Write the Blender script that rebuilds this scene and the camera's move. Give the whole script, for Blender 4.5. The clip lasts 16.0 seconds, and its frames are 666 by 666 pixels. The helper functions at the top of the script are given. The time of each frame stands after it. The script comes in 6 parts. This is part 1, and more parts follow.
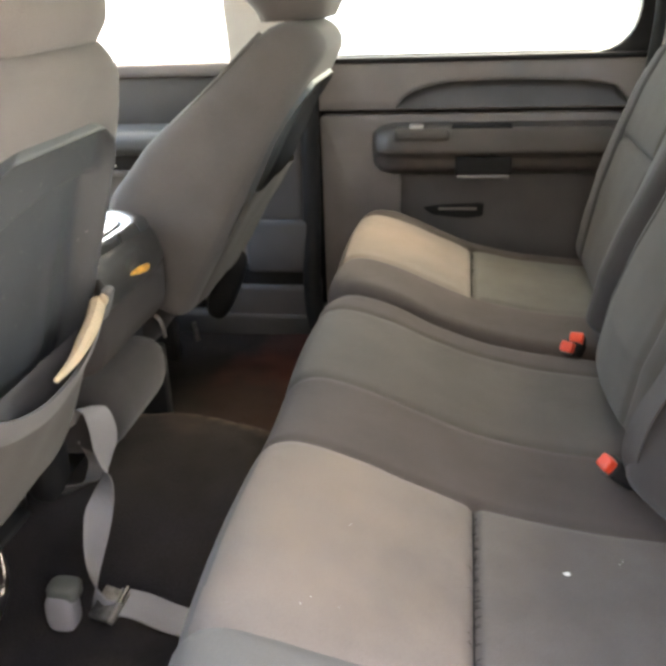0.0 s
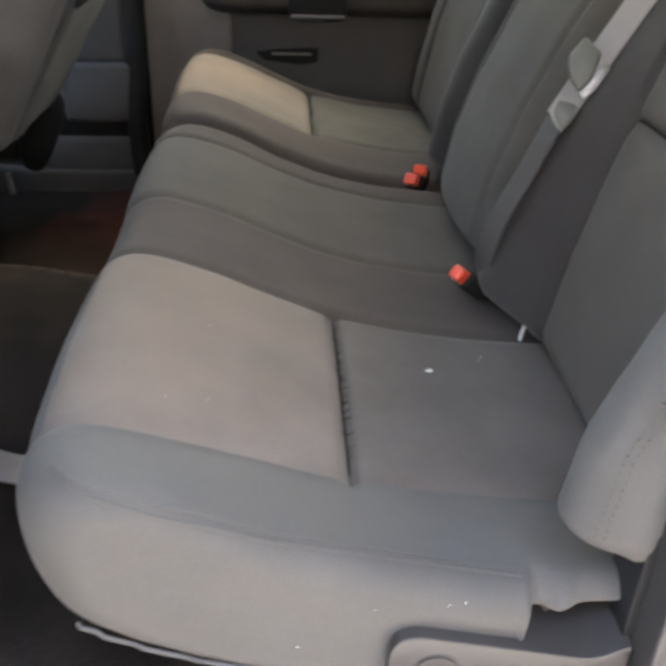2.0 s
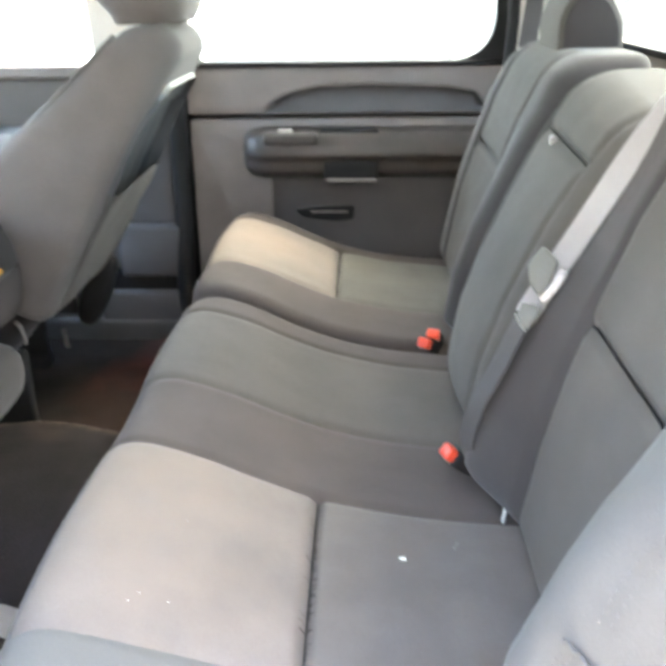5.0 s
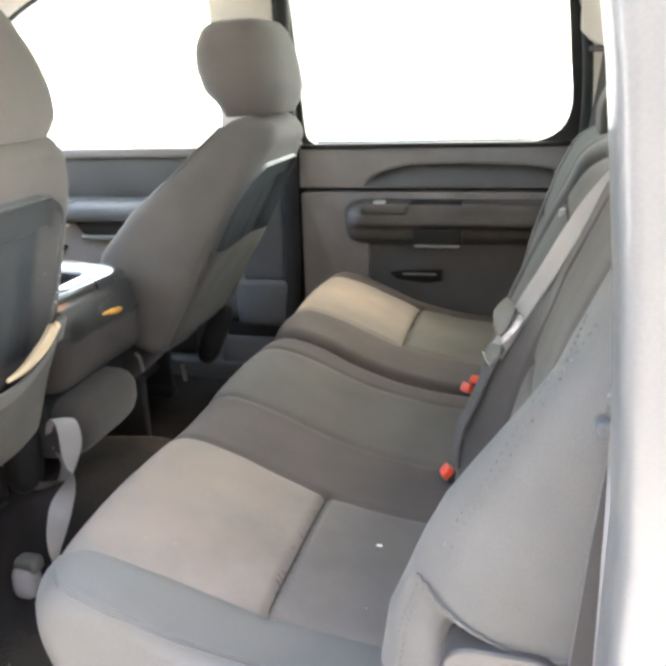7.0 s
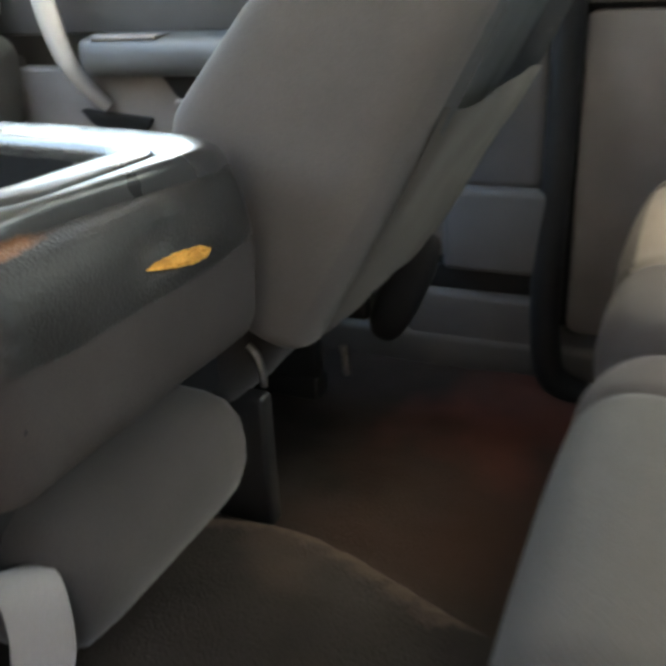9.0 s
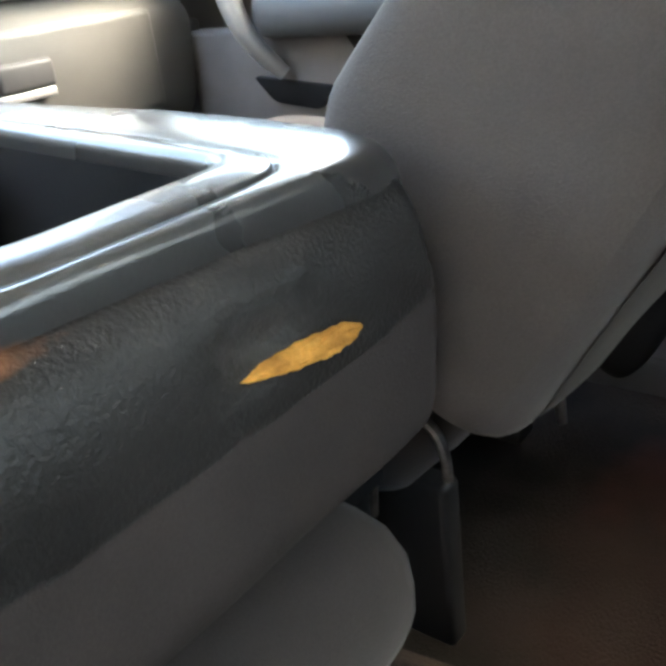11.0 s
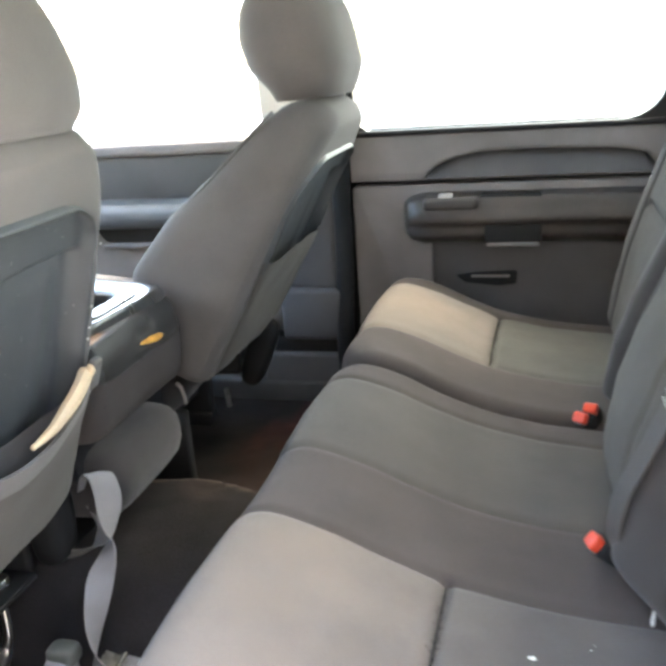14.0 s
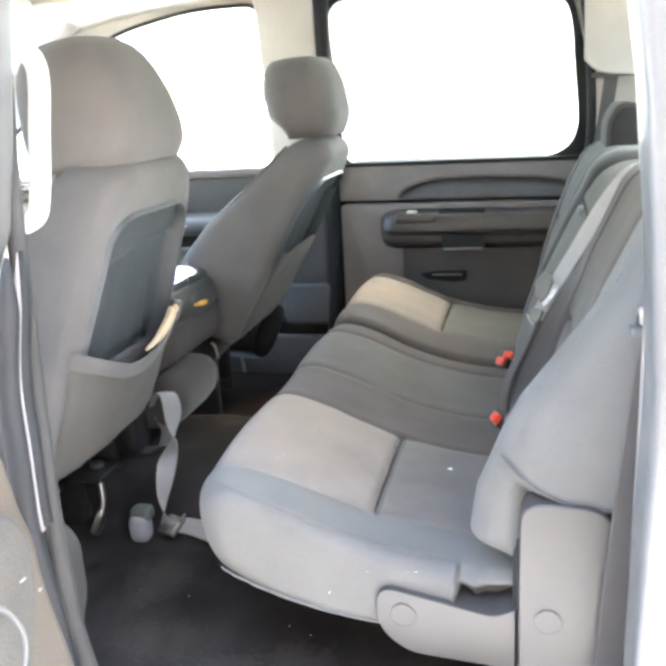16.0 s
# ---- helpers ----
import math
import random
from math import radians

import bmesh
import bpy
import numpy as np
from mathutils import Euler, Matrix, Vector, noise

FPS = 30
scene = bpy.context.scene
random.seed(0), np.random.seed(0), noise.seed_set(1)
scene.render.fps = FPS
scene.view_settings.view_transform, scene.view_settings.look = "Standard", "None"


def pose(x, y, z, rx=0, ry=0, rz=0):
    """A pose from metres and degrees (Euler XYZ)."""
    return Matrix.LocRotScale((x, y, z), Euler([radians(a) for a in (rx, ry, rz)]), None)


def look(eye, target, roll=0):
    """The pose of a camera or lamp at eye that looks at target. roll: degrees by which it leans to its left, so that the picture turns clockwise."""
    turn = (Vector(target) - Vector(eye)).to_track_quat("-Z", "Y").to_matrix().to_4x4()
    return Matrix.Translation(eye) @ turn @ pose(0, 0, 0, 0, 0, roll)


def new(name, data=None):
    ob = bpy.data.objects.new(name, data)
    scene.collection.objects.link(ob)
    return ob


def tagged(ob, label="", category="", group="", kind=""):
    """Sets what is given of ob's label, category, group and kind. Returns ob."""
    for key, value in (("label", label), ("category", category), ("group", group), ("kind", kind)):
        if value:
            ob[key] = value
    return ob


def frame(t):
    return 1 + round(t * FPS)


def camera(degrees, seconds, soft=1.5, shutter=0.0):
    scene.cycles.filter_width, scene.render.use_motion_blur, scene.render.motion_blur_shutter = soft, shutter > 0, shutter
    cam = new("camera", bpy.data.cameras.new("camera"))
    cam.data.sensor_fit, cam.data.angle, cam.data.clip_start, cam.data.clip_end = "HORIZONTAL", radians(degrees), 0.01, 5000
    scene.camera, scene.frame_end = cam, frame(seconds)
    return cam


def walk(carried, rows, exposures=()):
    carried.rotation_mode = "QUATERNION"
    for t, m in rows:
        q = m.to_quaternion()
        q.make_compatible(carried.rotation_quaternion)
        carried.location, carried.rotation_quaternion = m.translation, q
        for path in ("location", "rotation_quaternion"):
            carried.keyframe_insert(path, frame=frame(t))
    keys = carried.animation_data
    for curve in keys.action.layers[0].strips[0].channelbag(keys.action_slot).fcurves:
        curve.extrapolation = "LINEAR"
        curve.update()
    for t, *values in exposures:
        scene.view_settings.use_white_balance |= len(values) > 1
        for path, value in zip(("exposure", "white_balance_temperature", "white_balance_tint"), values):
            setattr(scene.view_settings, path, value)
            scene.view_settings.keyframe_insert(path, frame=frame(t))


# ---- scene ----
cam = camera(43.9, 16.0, soft=3.8, shutter=0.4)

PATH = [
    (0, (0.156, 0.06, 0.96), (-0.145, 1.875, 0.175), -2.2),
    (0.5, (0.122, 0.037, 0.942), (-0.138, 1.821, 0.076), -1.9),
    (1, (0.113, 0.007, 0.909), (-0.111, 1.741, -0.061), -2.6),
    (1.5, (0.106, 0.045, 0.847), (0.085, 1.786, -0.136), 0.2),
    (2, (0.12, 0.061, 0.849), (0.247, 1.785, -0.156), 2.1),
    (2.5, (0.155, 0.12, 0.842), (0.511, 1.821, -0.147), 4.3),
    (3, (0.18, 0.117, 0.85), (0.607, 1.807, -0.132), 4.0),
    (3.5, (0.202, 0.111, 0.862), (0.673, 1.792, -0.114), 3.2),
    (4, (0.207, 0.107, 0.861), (0.699, 1.79, -0.102), 2.7),
    (4.5, (0.22, 0.081, 0.9), (0.422, 1.855, -0.002), 0.3),
    (5, (0.23, 0.047, 0.958), (0.155, 1.887, 0.18), -0.8),
    (5.2, (0.25, 0.052, 0.949), (0.063, 1.914, 0.243), -1.5),
    (7.3, (0.467, -0.172, 0.993), (-0.075, 1.654, 0.383), -2.3),
    (7.5, (0.44, -0.15, 0.986), (-0.159, 1.654, 0.363), -2.6),
    (8, (0.262, 0.108, 0.918), (-0.393, 1.866, 0.225), -2.8),
    (8.5, (0.117, 0.427, 0.816), (-0.559, 2.171, 0.106), -2.5),
    (9, (-0.014, 0.762, 0.735), (-0.778, 2.428, -0.064), -2.9),
    (9.5, (-0.127, 0.946, 0.692), (-1.176, 2.41, -0.178), -4.4),
    (9.7, (-0.152, 1.007, 0.687), (-1.285, 2.41, -0.178), -6.2),
    (11.8, (-0.06, 0.922, 0.768), (-1.214, 2.312, -0.08), -7.2),
    (12, (-0.017, 0.843, 0.791), (-1.11, 2.304, -0.026), -6.4),
    (12.5, (0.052, 0.68, 0.856), (-0.813, 2.269, 0.002), -5.0),
    (13, (0.126, 0.442, 0.905), (-0.576, 2.113, 0.059), -4.0),
    (13.5, (0.188, 0.241, 0.94), (-0.376, 1.98, 0.129), -5.2),
    (14, (0.285, 0.078, 0.966), (-0.225, 1.906, 0.335), -4.2),
    (14.5, (0.376, -0.106, 0.97), (-0.128, 1.735, 0.372), -4.0),
    (15, (0.385, -0.279, 0.992), (-0.122, 1.568, 0.416), -3.8),
    (15.5, (0.384, -0.438, 0.993), (-0.109, 1.418, 0.436), -3.9),
    (16, (0.4, -0.49, 0.998), (-0.068, 1.374, 0.445), -3.2),
]
EXPOSURES = [(0.0, 5.25, 8500, 13), (0.5, 5.10, 8300, 12), (1.0, 4.80, 8000, 13), (2.0, 4.8, 7800, 12), (2.5, 5.49, 7700, 7), (3.0, 5.8, 7500, 8), (4.0, 5.37, 7500, 8), (5.0, 6.02, 7300, 9),
             (7.5, 5.1, 8000, 11), (8.0, 4.85, 9000, 14), (8.5, 5.10, 8800, 11), (9.2, 4.90, 7700, 6), (12.0, 5.05, 7400, 10), (13.5, 5.45, 7500, 11), (14.0, 5.57, 7300, 9), (14.5, 6.39, 6600, 9), (15.5, 5.97, 6900, 7), (16.0, 5.67, 7100, 8)]
walk(cam, [(t, look(eye, target, roll)) for t, eye, target, roll in PATH],
     EXPOSURES)

# ---- world, sun, exposure ----
world = bpy.data.worlds.new("sky")
scene.world = world
world.use_nodes = True
wt = world.node_tree
wt.nodes.clear()
w_out = wt.nodes.new("ShaderNodeOutputWorld")
w_bg = wt.nodes.new("ShaderNodeBackground")
w_sky = wt.nodes.new("ShaderNodeTexSky")
w_sky.sky_type = "NISHITA"
w_sky.sun_disc = False
w_sky.sun_elevation = radians(54)
w_sky.sun_rotation = radians(34)
w_sky.dust_density = 3.0
w_bg.inputs["Strength"].default_value = 0.15
wt.links.new(w_sky.outputs["Color"], w_bg.inputs["Color"])
wt.links.new(w_bg.outputs["Background"], w_out.inputs["Surface"])

sun_data = bpy.data.lights.new("sun", "SUN")
sun_data.energy = 0.5
sun_data.angle = radians(75)
sun_data.color = (1.0, 0.95, 0.88)
sun = new("sun", sun_data)
sun.matrix_world = look((2.0, 4.2, 5.4), (0.0, 1.2, 0.4))


# ---- materials ----
def material(name, color, rough=0.6, metal=0.0, spec=0.5, grain=0.0, grain_scale=400.0, mottle=0.12, mottle_scale=9.0,
             tint=None, tint_scale=4.0, tint_amount=0.0, sheen=0.0, weave=False, coat=0.0, fleck=0.0):
    """A procedural surface: colour varied at two scales, fine relief, roughness broken up."""
    mat = bpy.data.materials.new(name)
    mat.use_nodes = True
    nt = mat.node_tree
    bsdf = nt.nodes["Principled BSDF"]
    coords = nt.nodes.new("ShaderNodeTexCoord").outputs["Object"]

    def noise_tex(scale, detail=3.0):
        n = nt.nodes.new("ShaderNodeTexNoise")
        n.inputs["Scale"].default_value = scale
        n.inputs["Detail"].default_value = detail
        nt.links.new(coords, n.inputs["Vector"])
        return n.outputs["Fac"]

    def ramp(fac, lo, hi, a=0.35, b=0.65):
        r = nt.nodes.new("ShaderNodeMapRange")
        r.inputs["From Min"].default_value, r.inputs["From Max"].default_value = a, b
        r.inputs["To Min"].default_value, r.inputs["To Max"].default_value = lo, hi
        nt.links.new(fac, r.inputs["Value"])
        return r.outputs["Result"]

    def mix(fac, c1, c2, mode="MIX"):
        m = nt.nodes.new("ShaderNodeMix")
        m.data_type, m.blend_type = "RGBA", mode
        for sock, val in ((m.inputs[0], fac), (m.inputs[6], c1), (m.inputs[7], c2)):
            if isinstance(val, (int, float)):
                sock.default_value = val
            elif isinstance(val, tuple):
                sock.default_value = (*val[:3], 1)
            else:
                nt.links.new(val, sock)
        return m.outputs[2]

    broad = noise_tex(mottle_scale, 4.0)
    fine = noise_tex(grain_scale, 2.0)
    col = mix(ramp(broad, 0, 1), tuple(c * (1 - mottle) for c in color), tuple(min(1, c * (1 + mottle)) for c in color))
    if tint:
        col = mix(ramp(noise_tex(tint_scale, 5.0), 0, tint_amount, 0.45, 0.7), col, tint)
    col = mix(ramp(fine, 0, 0.3 if (weave or grain > 0.3) else 0.18), col, tuple(c * 0.55 for c in color))
    if fleck:
        col = mix(ramp(noise_tex(170.0, 1.0), 0, fleck, 0.74, 0.78), col, (0.62, 0.6, 0.56))
    nt.links.new(col, bsdf.inputs["Base Color"])
    nt.links.new(ramp(broad, max(0.03, rough - 0.04), min(1.0, rough + 0.04), 0.15, 0.85), bsdf.inputs["Roughness"])
    bsdf.inputs["Metallic"].default_value = metal
    bsdf.inputs["Specular IOR Level"].default_value = spec
    bsdf.inputs["Sheen Weight"].default_value = sheen
    bsdf.inputs["Coat Weight"].default_value = coat
    bsdf.inputs["Coat Roughness"].default_value = 0.15
    if grain or weave:
        bump = nt.nodes.new("ShaderNodeBump")
        bump.inputs["Strength"].default_value = grain
        bump.inputs["Distance"].default_value = 0.002
        height = fine
        nt.links.new(height, bump.inputs["Height"])
        nt.links.new(bump.outputs["Normal"], bsdf.inputs["Normal"])
    return mat


CLOTH_GREY = material("grey_bolster_cloth", (0.113, 0.109, 0.103), 0.9, spec=0.25, grain=0.2, grain_scale=900, mottle=0.08,
                      tint=(0.14, 0.128, 0.114), tint_amount=0.45, sheen=0.06, weave=True)
CLOTH_TAUPE = material("worn_taupe_insert_cloth", (0.178, 0.152, 0.134), 0.95, spec=0.2, grain=0.25, grain_scale=700, mottle=0.1,
                       mottle_scale=14, tint=(0.13, 0.115, 0.105), tint_scale=9, tint_amount=0.35, sheen=0.1, weave=True)
CLOTH_DARK = material("charcoal_cloth", (0.074, 0.062, 0.057), 0.95, spec=0.2, grain=0.25, grain_scale=700, mottle=0.12,
                      tint=(0.085, 0.067, 0.058), tint_amount=0.5, sheen=0.06, weave=True)
CLOTH_MID = material("mid_grey_cloth", (0.087, 0.079, 0.071), 0.95, spec=0.2, grain=0.25, grain_scale=700, mottle=0.1,
                     tint=(0.092, 0.08, 0.07), tint_amount=0.35, sheen=0.05, weave=True)
CLOTH_FRONT = material("front_seat_cloth", (0.118, 0.109, 0.105), 0.95, spec=0.2, grain=0.25, grain_scale=700, mottle=0.1,
                       tint=(0.138, 0.117, 0.107), tint_amount=0.4, sheen=0.12, weave=True)
CLOTH_CHARCOAL = material("slate_strip_cloth", (0.048, 0.043, 0.042), 0.95, spec=0.2, grain=0.25, grain_scale=700, mottle=0.12,
                          tint=(0.066, 0.058, 0.054), tint_amount=0.4, sheen=0.15, weave=True)
# the bench insert's taupe in a darker tone, for the half behind the seam
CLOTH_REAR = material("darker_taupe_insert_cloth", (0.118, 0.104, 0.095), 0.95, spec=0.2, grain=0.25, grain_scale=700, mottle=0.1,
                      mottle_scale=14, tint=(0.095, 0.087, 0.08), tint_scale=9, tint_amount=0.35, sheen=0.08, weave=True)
# far seat insert behind its seam, darker and greener than the front half
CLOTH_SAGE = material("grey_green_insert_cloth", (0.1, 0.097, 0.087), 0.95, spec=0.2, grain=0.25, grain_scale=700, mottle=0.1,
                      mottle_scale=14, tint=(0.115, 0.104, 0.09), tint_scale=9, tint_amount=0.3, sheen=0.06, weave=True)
CLOTH_CONSOLE = material("console_panel_cloth", (0.062, 0.054, 0.052), 0.95, spec=0.15, grain=0.25, grain_scale=700, mottle=0.12,
                         tint=(0.055, 0.043, 0.039), tint_amount=0.5, weave=True)
CARPET = material("black_brown_carpet", (0.032, 0.028, 0.027), 1.0, spec=0.1, grain=1.0, grain_scale=330, mottle=0.3, mottle_scale=6,
                  tint=(0.044, 0.038, 0.036), tint_scale=5.0, tint_amount=0.4, fleck=0.0)


def stain_or_lit_patch(mat, center, radius, color):
    """A rust-red stained patch, or painted-in light, with a ragged rim on a material."""
    nt = mat.node_tree
    bsdf = nt.nodes["Principled BSDF"]
    old = bsdf.inputs["Base Color"].links[0].from_socket
    tc = nt.nodes.new("ShaderNodeTexCoord")
    dist = nt.nodes.new("ShaderNodeVectorMath")
    dist.operation = "DISTANCE"
    dist.inputs[1].default_value = center
    nt.links.new(tc.outputs["Object"], dist.inputs[0])
    ragged = nt.nodes.new("ShaderNodeTexNoise")
    ragged.inputs["Scale"].default_value = 9.0
    nt.links.new(tc.outputs["Object"], ragged.inputs["Vector"])
    add = nt.nodes.new("ShaderNodeMath")
    add.operation = "MULTIPLY_ADD"
    add.inputs[1].default_value = 0.3
    nt.links.new(ragged.outputs["Fac"], add.inputs[0])
    nt.links.new(dist.outputs["Value"], add.inputs[2])
    rng = nt.nodes.new("ShaderNodeMapRange")
    rng.inputs["From Min"].default_value, rng.inputs["From Max"].default_value = radius * 0.5 + 0.1, radius + 0.18
    rng.inputs["To Min"].default_value, rng.inputs["To Max"].default_value = 0.6, 0.0
    nt.links.new(add.outputs[0], rng.inputs["Value"])
    m = nt.nodes.new("ShaderNodeMix")
    m.data_type = "RGBA"
    nt.links.new(rng.outputs["Result"], m.inputs[0])
    nt.links.new(old, m.inputs[6])
    m.inputs[7].default_value = (*color, 1)
    nt.links.new(m.outputs[2], bsdf.inputs["Base Color"])


stain_or_lit_patch(CARPET, (-0.2, 1.62, 0.12), 0.26, (0.062, 0.032, 0.026))
stain_or_lit_patch(CARPET, (-0.2, 1.82, 0.12), 0.17, (0.13, 0.046, 0.035))
# warmer, paler tone towards the front of both rear seat inserts
stain_or_lit_patch(CLOTH_TAUPE, (0.0, 0.72, 0.47), 0.16, (0.218, 0.17, 0.134))
stain_or_lit_patch(CLOTH_TAUPE, (0.0, 1.66, 0.47), 0.15, (0.2, 0.152, 0.119))
# paler blot for the light caught by the hump's rim
stain_or_lit_patch(CARPET, (-0.33, 1.35, 0.235), 0.06, (0.085, 0.058, 0.048))


def worn_or_lit_spot(mat, center, radii, color, amount=0.85, ragged=0.35):
    """An elongated worn, polished or painted-lit patch, its rim broken up by noise."""
    nt = mat.node_tree
    bsdf = nt.nodes["Principled BSDF"]
    old = bsdf.inputs["Base Color"].links[0].from_socket
    tc = nt.nodes.new("ShaderNodeTexCoord")
    off = nt.nodes.new("ShaderNodeVectorMath")
    off.operation = "SUBTRACT"
    off.inputs[1].default_value = center
    nt.links.new(tc.outputs["Object"], off.inputs[0])
    div = nt.nodes.new("ShaderNodeVectorMath")
    div.operation = "DIVIDE"
    div.inputs[1].default_value = radii
    nt.links.new(off.outputs[0], div.inputs[0])
    size = nt.nodes.new("ShaderNodeVectorMath")
    size.operation = "LENGTH"
    nt.links.new(div.outputs[0], size.inputs[0])
    rough = nt.nodes.new("ShaderNodeTexNoise")
    rough.inputs["Scale"].default_value = 110.0
    rough.inputs["Detail"].default_value = 4.0
    nt.links.new(tc.outputs["Object"], rough.inputs["Vector"])
    add = nt.nodes.new("ShaderNodeMath")
    add.operation = "MULTIPLY_ADD"
    add.inputs[1].default_value = ragged * 2
    nt.links.new(rough.outputs["Fac"], add.inputs[0])
    nt.links.new(size.outputs["Value"], add.inputs[2])
    rng = nt.nodes.new("ShaderNodeMapRange")
    rng.inputs["From Min"].default_value, rng.inputs["From Max"].default_value = 0.55 + ragged, 1.0 + ragged
    rng.inputs["To Min"].default_value, rng.inputs["To Max"].default_value = amount, 0.0
    nt.links.new(add.outputs[0], rng.inputs["Value"])
    m = nt.nodes.new("ShaderNodeMix")
    m.data_type = "RGBA"
    nt.links.new(rng.outputs["Result"], m.inputs[0])
    nt.links.new(old, m.inputs[6])
    m.inputs[7].default_value = (*color, 1)
    nt.links.new(m.outputs[2], bsdf.inputs["Base Color"])


VINYL = material("black_vinyl", (0.029, 0.027, 0.026), 0.43, spec=0.4, grain=0.45, grain_scale=420, mottle=0.2)
VINYL_GLOSS = material("satin_black_vinyl_frame", (0.05, 0.05, 0.05), 0.27, spec=0.9, grain=0.12, grain_scale=520, mottle=0.2, coat=0.5)
VINYL_ARM = material("black_armrest_vinyl", (0.06, 0.054, 0.051), 0.42, spec=0.45, grain=0.25, grain_scale=420, mottle=0.15,
                     tint=(0.12, 0.09, 0.075), tint_scale=12, tint_amount=0.35)
for mat in (VINYL, VINYL_GLOSS):
    worn_or_lit_spot(mat, (-0.35, 1.065, 0.6055), (0.03, 0.055, 0.0045), (0.3, 0.13, 0.06), 0.9)
    worn_or_lit_spot(mat, (-0.36, 1.03, 0.616), (0.02, 0.035, 0.008), (0.3, 0.13, 0.06), 0.8)
# light on the hump's rim painted paler; trodden dust on the near footwell
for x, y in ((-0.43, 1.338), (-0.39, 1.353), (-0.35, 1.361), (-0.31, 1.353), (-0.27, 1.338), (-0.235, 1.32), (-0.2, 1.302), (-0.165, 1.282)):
    worn_or_lit_spot(CARPET, (x, y, 0.235), (0.034, 0.02, 0.03), (0.085, 0.062, 0.052), 0.75, 0.45)
for x, y, rx, ry in ((-0.2, 0.62, 0.12, 0.07), (-0.06, 0.56, 0.1, 0.05), (0.04, 0.6, 0.09, 0.06), (-0.3, 0.78, 0.07, 0.09)):
    worn_or_lit_spot(CARPET, (x, y, 0.13), (rx, ry, 0.05), (0.062, 0.053, 0.046), 0.45, 0.8)
# gloss on the dent above the foam, painted as a paler patch
worn_or_lit_spot(VINYL, (-0.332, 1.193, 0.577), (0.03, 0.03, 0.012), (0.085, 0.083, 0.082), 0.6, 0.5)
PLASTIC_DARK = material("dark_grey_plastic", (0.07, 0.07, 0.07), 0.5, spec=0.45, grain=0.15, grain_scale=800, mottle=0.12)
PLASTIC_BLUE = material("slate_armrest_plastic", (0.115, 0.12, 0.122), 0.52, spec=0.5, grain=0.2, grain_scale=700, mottle=0.12)
SHELL = material("blue_grey_seat_shell_plastic", (0.058, 0.063, 0.067), 0.5, spec=0.45, grain=0.25, grain_scale=600, mottle=0.15, fleck=0.25)
PLASTIC_DOOR = material("warm_grey_door_trim", (0.2, 0.187, 0.182), 0.55, spec=0.45, grain=0.2, grain_scale=700, mottle=0.12,
                        tint=(0.185, 0.15, 0.135), tint_amount=0.4)
PLASTIC_INSET = material("slate_door_inset", (0.095, 0.093, 0.096), 0.65, spec=0.4, grain=0.25, grain_scale=800, mottle=0.1)
PLASTIC_COVER = material("silver_grey_cover_plastic", (0.05, 0.046, 0.044), 0.36, spec=0.5, grain=0.1, grain_scale=900, mottle=0.06)
PLASTIC_SILVER = material("silver_painted_plastic", (0.5, 0.5, 0.49), 0.35, metal=0.35, mottle=0.06)
CREAM = material("cream_pillar_trim", (0.55, 0.51, 0.46), 0.75, grain=0.15, grain_scale=700, mottle=0.05)
HEADLINER = material("cream_headliner_felt", (0.62, 0.58, 0.52), 0.95, spec=0.2, grain=0.35, grain_scale=600, mottle=0.05)
TONGUE = material("grey_green_belt_plastic", (0.11, 0.115, 0.102), 0.45, mottle=0.08)
SEAM = material("dark_seam_thread", (0.02, 0.019, 0.019), 0.95, spec=0.1, mottle=0.2)
RUBBER = material("black_rubber_seal", (0.018, 0.018, 0.019), 0.6, spec=0.2, grain=0.1, mottle=0.2)
WEBBING = material("grey_belt_webbing", (0.165, 0.156, 0.152), 0.6, spec=0.35, grain=0.4, grain_scale=900, mottle=0.07, weave=True)
LATCH = material("scratched_latch_steel", (0.3, 0.29, 0.28), 0.42, metal=1.0, mottle=0.3, mottle_scale=120)
WEBBING_DARK = material("dark_belt_webbing", (0.085, 0.079, 0.077), 0.65, spec=0.3, grain=0.4, grain_scale=900, mottle=0.08, weave=True)
WEBBING_PALE = material("pale_belt_webbing", (0.3, 0.288, 0.29), 0.6, spec=0.35, grain=0.4, grain_scale=900, mottle=0.1, weave=True)
STEEL = material("bright_steel", (0.6, 0.59, 0.57), 0.28, metal=1.0, mottle=0.12, tint=(0.3, 0.22, 0.15), tint_amount=0.3)
BLACK_METAL = material("black_painted_metal", (0.016, 0.016, 0.017), 0.55, metal=0.0, mottle=0.2)
RED = material("red_release_button", (0.75, 0.07, 0.03), 0.4, mottle=0.06)
FOAM = material("yellow_seat_foam", (0.88, 0.42, 0.1), 0.95, spec=0.15, grain=0.8, grain_scale=260, mottle=0.25, mottle_scale=60)
TAN = material("tan_worn_lining", (0.6, 0.47, 0.32), 0.9, spec=0.2, grain=0.4, grain_scale=500, mottle=0.15)
PAPER = material("white_paper", (0.78, 0.77, 0.73), 0.85, mottle=0.05)
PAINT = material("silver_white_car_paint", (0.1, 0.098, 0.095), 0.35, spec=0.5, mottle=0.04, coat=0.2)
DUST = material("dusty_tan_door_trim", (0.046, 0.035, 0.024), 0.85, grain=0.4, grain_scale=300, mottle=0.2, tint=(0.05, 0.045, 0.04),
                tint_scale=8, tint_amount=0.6)
